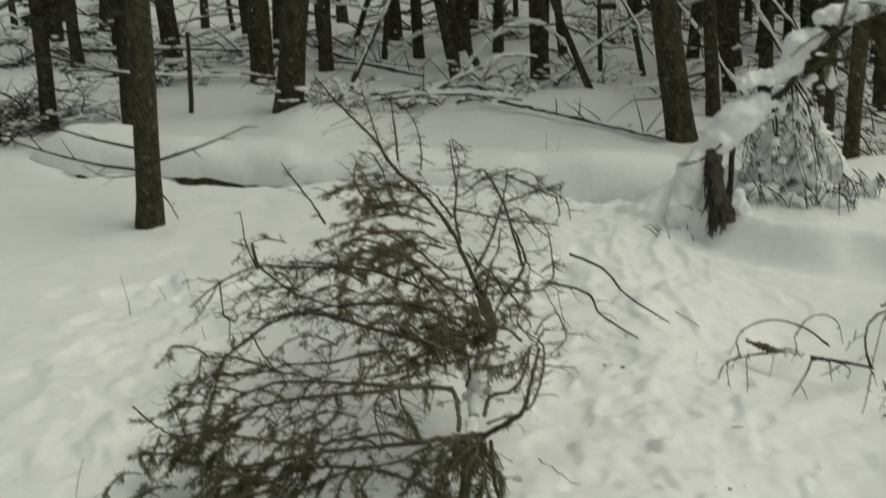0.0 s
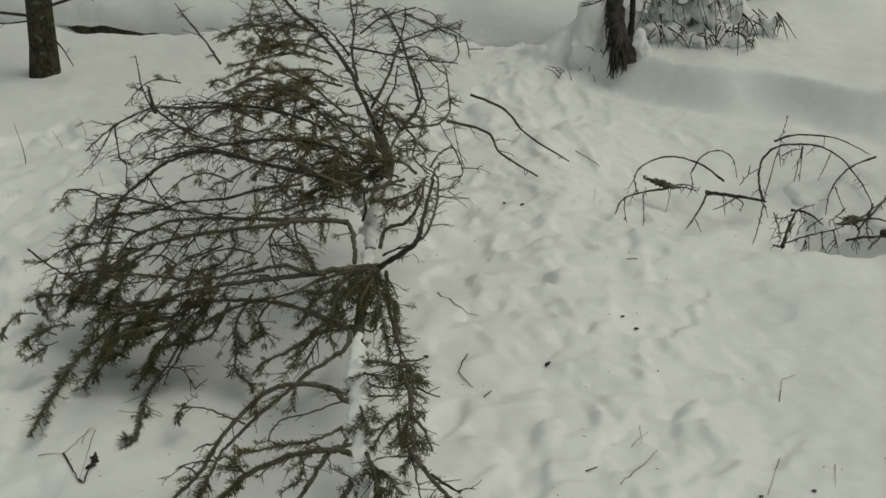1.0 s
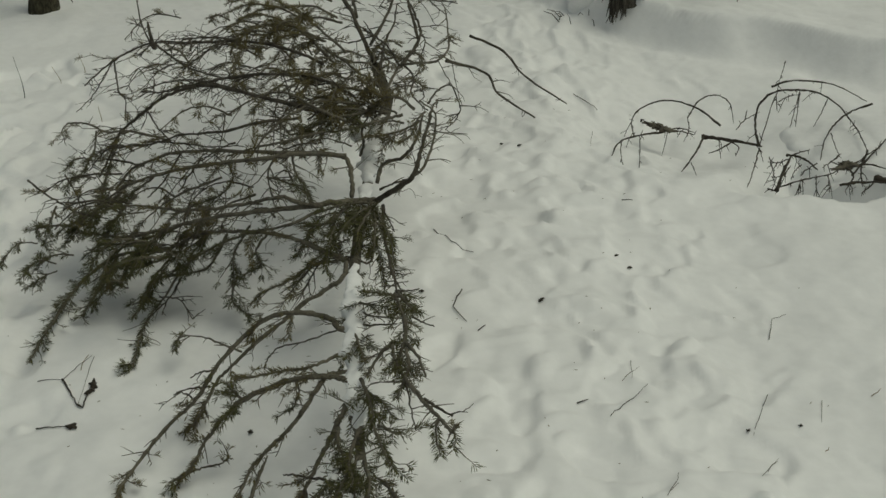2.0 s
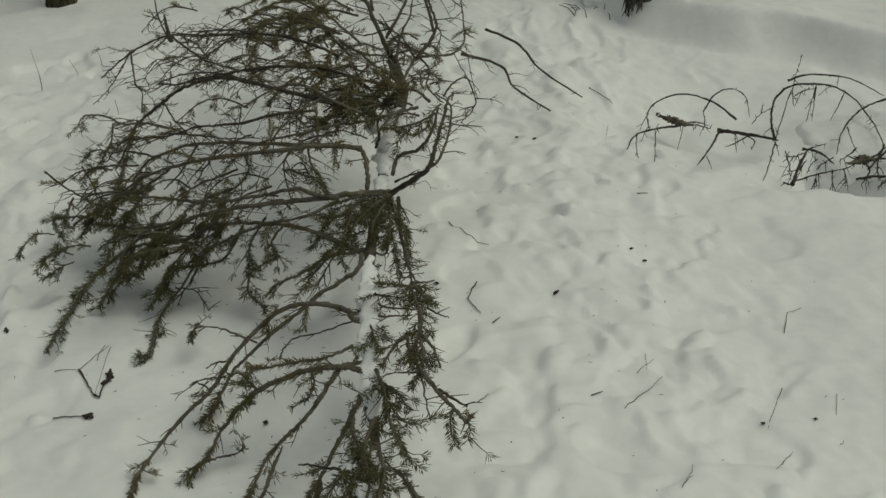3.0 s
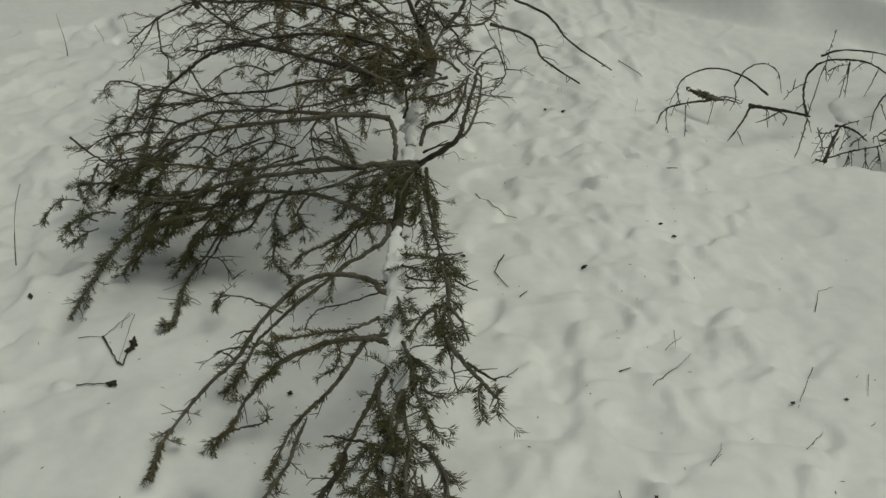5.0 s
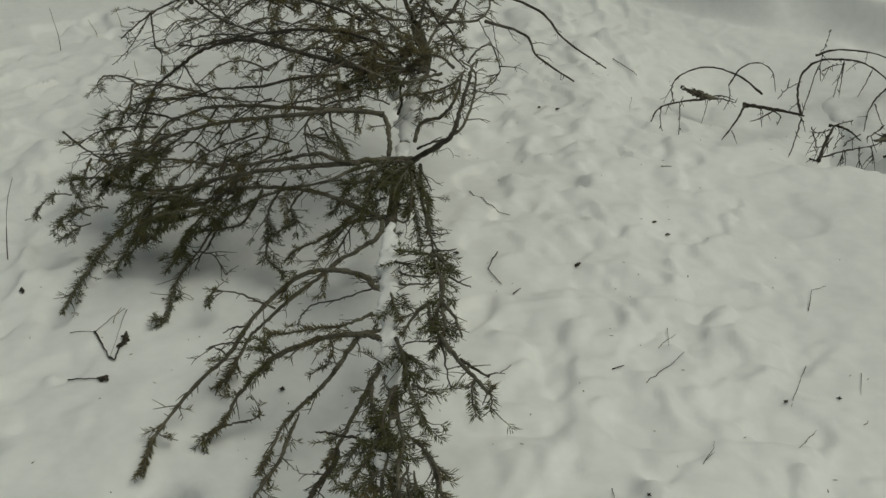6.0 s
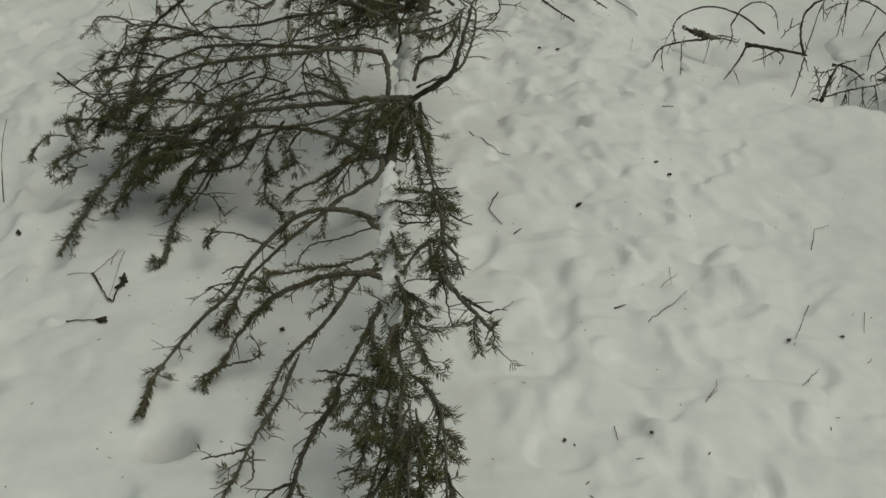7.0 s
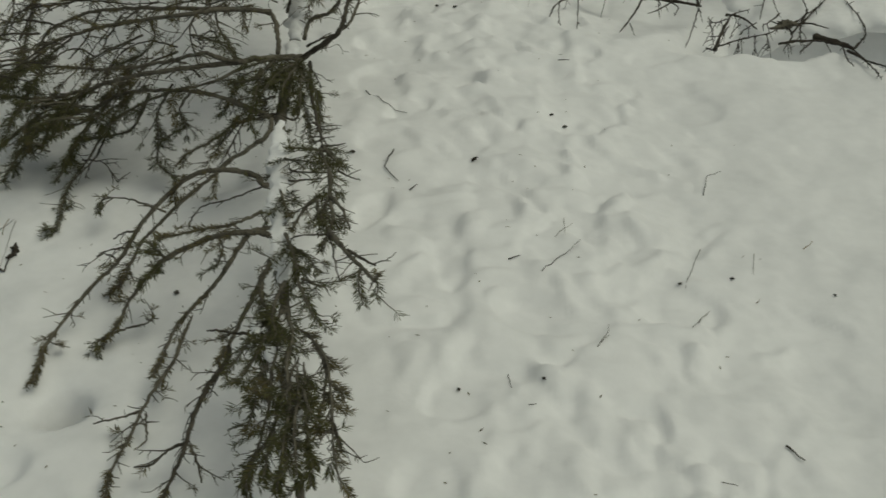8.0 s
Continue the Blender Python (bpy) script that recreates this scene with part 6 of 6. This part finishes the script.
fir_limb("arch", 0.004, 0.1, 1, (-0.402, 2.997, 0.40), (-0.496, 3.061, 0.40), (-0.580, 3.117, 0.38), (-0.667, 3.172, 0.34))
fir_limb("bristle", 0.004, 0.6, 1.1, (-0.052, 1.574, 0.25), (-0.062, 1.489, 0.25), (-0.064, 1.421, 0.24), (-0.080, 1.358, 0.21), (-0.096, 1.310, 0.18))
fir_limb("bristle", 0.004, 0.7, 1.1, (-0.027, 1.488, 0.27), (-0.020, 1.394, 0.28), (-0.023, 1.320, 0.27), (-0.020, 1.261, 0.24))
fir_limb("needled", 0.004, 1, 1.2, (-0.012, 1.393, 0.28), (-0.003, 1.343, 0.29), (0.008, 1.324, 0.28))
fir_limb("needled", 0.004, 1, 1.2, (-0.029, 1.408, 0.28), (-0.035, 1.376, 0.29), (-0.043, 1.364, 0.28))
fir_limb("arch", 0.003, 0.1, 0.4, (0.031, 1.328, 0.27), (0.038, 1.303, 0.26), (0.042, 1.289, 0.25))
fir_limb("needled", 0.004, 0.9, 1.2, (-0.840, 2.837, 0.16), (-0.854, 2.819, 0.13), (-0.868, 2.801, 0.10))
fir_limb("needled", 0.005, 0.9, 1.2, (-0.613, 2.717, 0.24), (-0.653, 2.694, 0.20), (-0.683, 2.686, 0.16), (-0.710, 2.662, 0.12))
fir_limb("needled", 0.005, 0.9, 1.2, (-0.507, 2.557, 0.24), (-0.566, 2.566, 0.18), (-0.613, 2.580, 0.13), (-0.642, 2.564, 0.08))
fir_limb("arch", 0.004, 0.3, 1.2, (-0.303, 2.504, 0.33), (-0.372, 2.534, 0.29), (-0.428, 2.539, 0.24), (-0.488, 2.562, 0.18))
fir_limb("arch", 0.004, 0.3, 1.2, (-0.389, 2.601, 0.33), (-0.462, 2.631, 0.29), (-0.537, 2.666, 0.24), (-0.601, 2.687, 0.18))
fir_limb("arch", 0.0068, 0.03, 0.5, (0.147, 3.625, 0.250), (0.271, 3.708, 0.180), (0.312, 3.679, 0.120), (0.419, 3.629, 0.060))
fir_limb("arch", 0.0068, 0.02, 0.4, (0.239, 4.088, 0.180), (0.351, 4.035, 0.140), (0.407, 3.941, 0.090), (0.543, 3.851, 0.020))
fir_limb("arch", 0.011, 0, 0.1, (-0.785, 3.956, 0.200), (-0.805, 4.001, 0.230), (-0.817, 4.042, 0.260))
fir_limb("arch", 0.005, 0.04, 0.8, (-0.790, 3.956, 0.200), (-0.851, 4.106, 0.240), (-0.903, 4.307, 0.290))



def thicket(count, low, high, fresh, compass, reach, kind="needled", drop=0.3):
    """Tangled smaller limbs in a box of the crown. compass: degrees between which they point."""
    for k in range(count):
        root = np.array([frnd.uniform(a, b) for a, b in zip(low, high)])
        a = radians(frnd.uniform(*compass))
        l, bow = frnd.uniform(*reach), frnd.uniform(-0.3, 0.3)
        d = np.array([math.cos(a), math.sin(a), 0.0])
        side = np.array([-d[1], d[0], 0.0])
        fir_limb(kind, frnd.uniform(0.0022, 0.0042), frnd.choice(fresh), 1.0 if kind == "arch" else 1.2, *[root + l * (d * v + side * bow * math.sin(3 * v) + UP * (0.15 * math.sin(2.8 * v) - drop * v * v)) for v in (0, 0.33, 0.66, 1.0)])


thicket(14, (-0.70, 2.42, 0.14), (-0.38, 2.72, 0.24), (0.9, 1.0), (160, 245), (0.07, 0.16), drop=0.5)
thicket(9, (-0.85, 2.50, 0.07), (-0.60, 2.85, 0.14), (0.9, 1.0), (130, 230), (0.05, 0.11), drop=0.4)
thicket(5, (-0.80, 2.85, 0.13), (-0.62, 3.05, 0.20), (0.8, 1.0), (120, 250), (0.05, 0.12))
thicket(36, (-0.27, 2.74, 0.34), (0.06, 3.16, 0.47), (0.45, 0.6, 0.6), (50, 310), (0.06, 0.17))
thicket(14, (-0.46, 3.10, 0.43), (-0.14, 3.45, 0.49), (0.45, 0.6), (90, 270), (0.08, 0.22))
thicket(12, (-0.42, 3.45, 0.45), (-0.20, 3.90, 0.52), (0.45, 0.6), (90, 300), (0.08, 0.22))
thicket(9, (-0.13, 2.34, 0.28), (-0.03, 2.52, 0.34), (0.9, 1.0), (180, 330), (0.05, 0.13), drop=0.5)
thicket(24, (-0.45, 2.62, 0.34), (0.03, 3.40, 0.44), (0.04, 0.1, 0.3), (50, 310), (0.10, 0.26), "arch")
thicket(20, (-0.66, 2.50, 0.18), (-0.20, 3.00, 0.30), (0.1, 0.3), (110, 260), (0.08, 0.20), "arch")
thicket(16, (-0.66, 3.20, 0.28), (-0.34, 3.75, 0.44), (0.04, 0.1, 0.3), (110, 250), (0.10, 0.24), "arch")
thicket(9, (-0.16, 2.66, 0.34), (0.07, 3.04, 0.45), (0.3, 0.45), (80, 270), (0.05, 0.14))
thicket(9, (-0.10, 2.62, 0.32), (0.09, 3.02, 0.44), (0.04, 0.1, 0.3), (80, 270), (0.06, 0.15), "arch")

# snow resting on the fir's limbs
for x, y, z, a in ((-0.09, 2.86, 0.325, 0.022), (-0.06, 2.78, 0.31, 0.022), (-0.27, 3.33, 0.45, 0.012), (-0.095, 1.62, 0.235, 0.010), (-0.065, 1.54, 0.235, 0.012), (-0.03, 1.47, 0.235, 0.010)):
    pad = Shape(FIR_BASE)
    pad.lump((x, y, z), (a, a * 2.0, a * 0.5), x * 40 + y, 2, 0.7, 2.4)
    part("snow_pad", pad, SNOW, fir, "small pad of white snow")

# ---- litter on the snow ----
def ground_twig(r, *pts):
    r *= 0.55 if r > 0.0022 else 0.45
    p = []
    for a, b in zip(pts[:-1], pts[1:]):
        p += [[a[0] + (b[0] - a[0]) * u + rng.gauss(0, 0.0006), a[1] + (b[1] - a[1]) * u + rng.gauss(0, 0.0006), 0] for u in (0, 0.25, 0.5, 0.75)]
    p = np.array(p + [[*pts[-1], 0]], float)
    p[:, 2] = [ground_at(q[0], q[1]) + r * 0.9 + 0.002 for q in p]
    straight = np.linspace(p[0, 2], p[-1, 2], len(p))
    p[:, 2] = np.maximum(p[:, 2], straight)
    s = Shape(p[0])
    s.tube(p, np.linspace(r, r * 0.5, len(p)), 5, rough=0.3)
    ob = new("twig", s.mesh("twig", BARK_DEAD if r > 0.0008 else BARK_LIMB))
    ob.location = p[0]
    tagged(ob, "small dark broken twig lying on the snow", "twig", "broken twigs on the snow")


ground_twig(0.0025, (0.091, 2.922), (0.133, 2.800), (0.188, 2.769))
ground_twig(0.003, (0.150, 2.576), (0.128, 2.495), (0.156, 2.442))
ground_twig(0.003, (0.179, 2.393), (0.197, 2.421))
ground_twig(0.002, (0.423, 2.042), (0.467, 2.098), (0.522, 2.178))
ground_twig(0.003, (0.362, 2.087), (0.388, 2.109))
ground_twig(0.002, (0.843, 2.425), (0.878, 2.530), (0.921, 2.564))
ground_twig(0.0015, (0.505, 2.293), (0.492, 2.200))
ground_twig(0.002, (0.784, 2.203), (0.740, 2.102), (0.712, 2.036))
ground_twig(0.0015, (0.890, 2.174), (0.866, 2.091))
ground_twig(0.0015, (0.691, 1.888), (0.752, 1.987))
ground_twig(0.0015, (0.494, 1.810), (0.525, 1.862), (0.531, 1.892))
ground_twig(0.003, (0.611, 3.122), (0.642, 3.126))
ground_twig(0.003, (0.590, 4.054), (0.625, 4.016), (0.659, 3.960))
ground_twig(0.0015, (0.621, 3.787), (0.588, 3.587))
ground_twig(0.004, (0.775, 1.559), (0.785, 1.544), (0.799, 1.527))
ground_twig(0.0018, (0.646, 1.479), (0.671, 1.473))
ground_twig(0.0015, (0.500, 1.818), (0.525, 1.852))
ground_twig(0.002, (0.324, 1.746), (0.325, 1.697))
ground_twig(0.0015, (0.717, 1.938), (0.747, 1.978))
ground_twig(0.0018, (0.351, 1.647), (0.364, 1.654))
ground_twig(0.002, (-0.768, 2.273), (-0.714, 2.272))
ground_twig(0.0018, (-0.714, 2.272), (-0.692, 2.316), (-0.666, 2.354))
ground_twig(0.004, (-0.714, 2.272), (-0.684, 2.215), (-0.659, 2.167))
ground_twig(0.004, (-0.659, 2.167), (-0.645, 2.156), (-0.646, 2.191), (-0.645, 2.237))
ground_twig(0.0016, (-0.662, 2.346), (-0.660, 2.257), (-0.658, 2.171))
ground_twig(0.003, (-0.730, 2.108), (-0.691, 2.095), (-0.650, 2.090))
ground_twig(0.002, (-1.024, 2.824), (-1.009, 2.869))
ground_twig(0.0015, (0.472, 2.199), (0.522, 2.281))


def needle_tuft(x, y, size, name="bark_scrap", label="small dark scrap of bark on the snow"):
    z = ground_at(x, y)
    s, rnd = Shape((x, y, z)), random.Random(int(x * 1000 + y * 77))
    for _ in range(5):
        a = rnd.uniform(0, 6.3)
        d = np.array([math.cos(a), math.sin(a), rnd.uniform(0.0, 0.5)]) * size * rnd.uniform(0.6, 1.2)
        q = np.array([x, y, z + 0.003])
        s.tube([q - d * 0.5, q + UP * size * 0.2, q + d * 0.7], [size * 0.12, size * 0.25, size * 0.08], 5, rough=0.4)
    ob = new(name, s.mesh(name, BARK_DEAD))
    ob.location = (x, y, z)
    tagged(ob, label, "bark scrap", "bark scraps on the snow")


for x, y, size in ((0.333, 2.534, 0.014), (0.546, 2.783, 0.009), (0.573, 2.735, 0.01), (0.056, 2.561, 0.01), (0.704, 2.049, 0.007), (0.819, 2.077, 0.008), (0.311, 3.562, 0.009), (0.361, 3.517, 0.01), (-0.640, 2.237, 0.022), (-0.645, 2.211, 0.016), (-0.652, 2.090, 0.018), (-0.919, 2.445, 0.013), (0.383, 1.706, 0.007), (0.234, 1.704, 0.008), (1.015, 2.020, 0.006), (-0.285, 2.023, 0.008), (-0.287, 2.026, 0.008), (0.41, 6.1, 0.02)):
    needle_tuft(x, y, size)


def grass_stalk(x, y, tall, lean):
    z = ground_at(x, y)
    s = Shape()
    s.tube([np.array([lean * u * u, 0.01 * math.sin(5 * u), tall * u - 0.02]) for u in np.linspace(0, 1, 6)], np.linspace(0.0016, 0.0006, 6), 4)
    ob = new("grass_stalk", s.mesh("grass_stalk", BARK_DEAD if tall > 0.15 else GRASS_DRY))
    ob.location = (x, y, z)
    tagged(ob, "thin dry grass stalk standing in the snow", "grass", "dry stalks in the snow")


for x, y, tall, lean in ((-1.266, 4.071, 0.17, -0.012), (-1.167, 4.179, 0.09, -0.02), (-1.008, 2.618, 0.24, 0.05), (-1.105, 4.272, 0.10, -0.01), (-0.95, 3.8, 0.08, 0.0), (0.25, 6.2, 0.12, 0.0), (0.30, 6.15, 0.10, 0.02), (-0.686, 2.30, 0.07, 0.03), (1.0, 2.18, 0.05, 0.01), (0.85, 2.0, 0.04, 0.0)):
    grass_stalk(x, y, tall, lean)


# loose needles and bark dust scattered about the tree
dust, drnd = Shape(), random.Random(99)
for _ in range(200):
    if drnd.random() < 0.8:
        x, y = drnd.gauss(-0.25, 0.42), drnd.uniform(1.35, 4.0)
    else:
        x, y = drnd.uniform(0.05, 1.1), drnd.uniform(1.3, 4.2)
    a, l, o = drnd.uniform(0, 6.28), drnd.uniform(0.004, 0.014), len(dust.verts)
    p, d = np.array([x, y, ground_at(x, y) + 0.0012]), np.array([math.cos(a), math.sin(a), drnd.uniform(0, 0.3)])
    w = np.array([-d[1], d[0], 0]) * drnd.uniform(0.0006, 0.0018)
    dust.verts += [p - d * l / 2, p + w, p + d * l / 2, p - w, p + UP * 0.001]
    dust.faces += [(o, o + 1, o + 4), (o + 1, o + 2, o + 4), (o + 2, o + 3, o + 4), (o + 3, o, o + 4)]
tagged(new("fallen_needles", dust.mesh("fallen_needles", NEEDLE_DRY)), "loose brown needles and bark dust scattered on snow", "needles", kind="stuff")
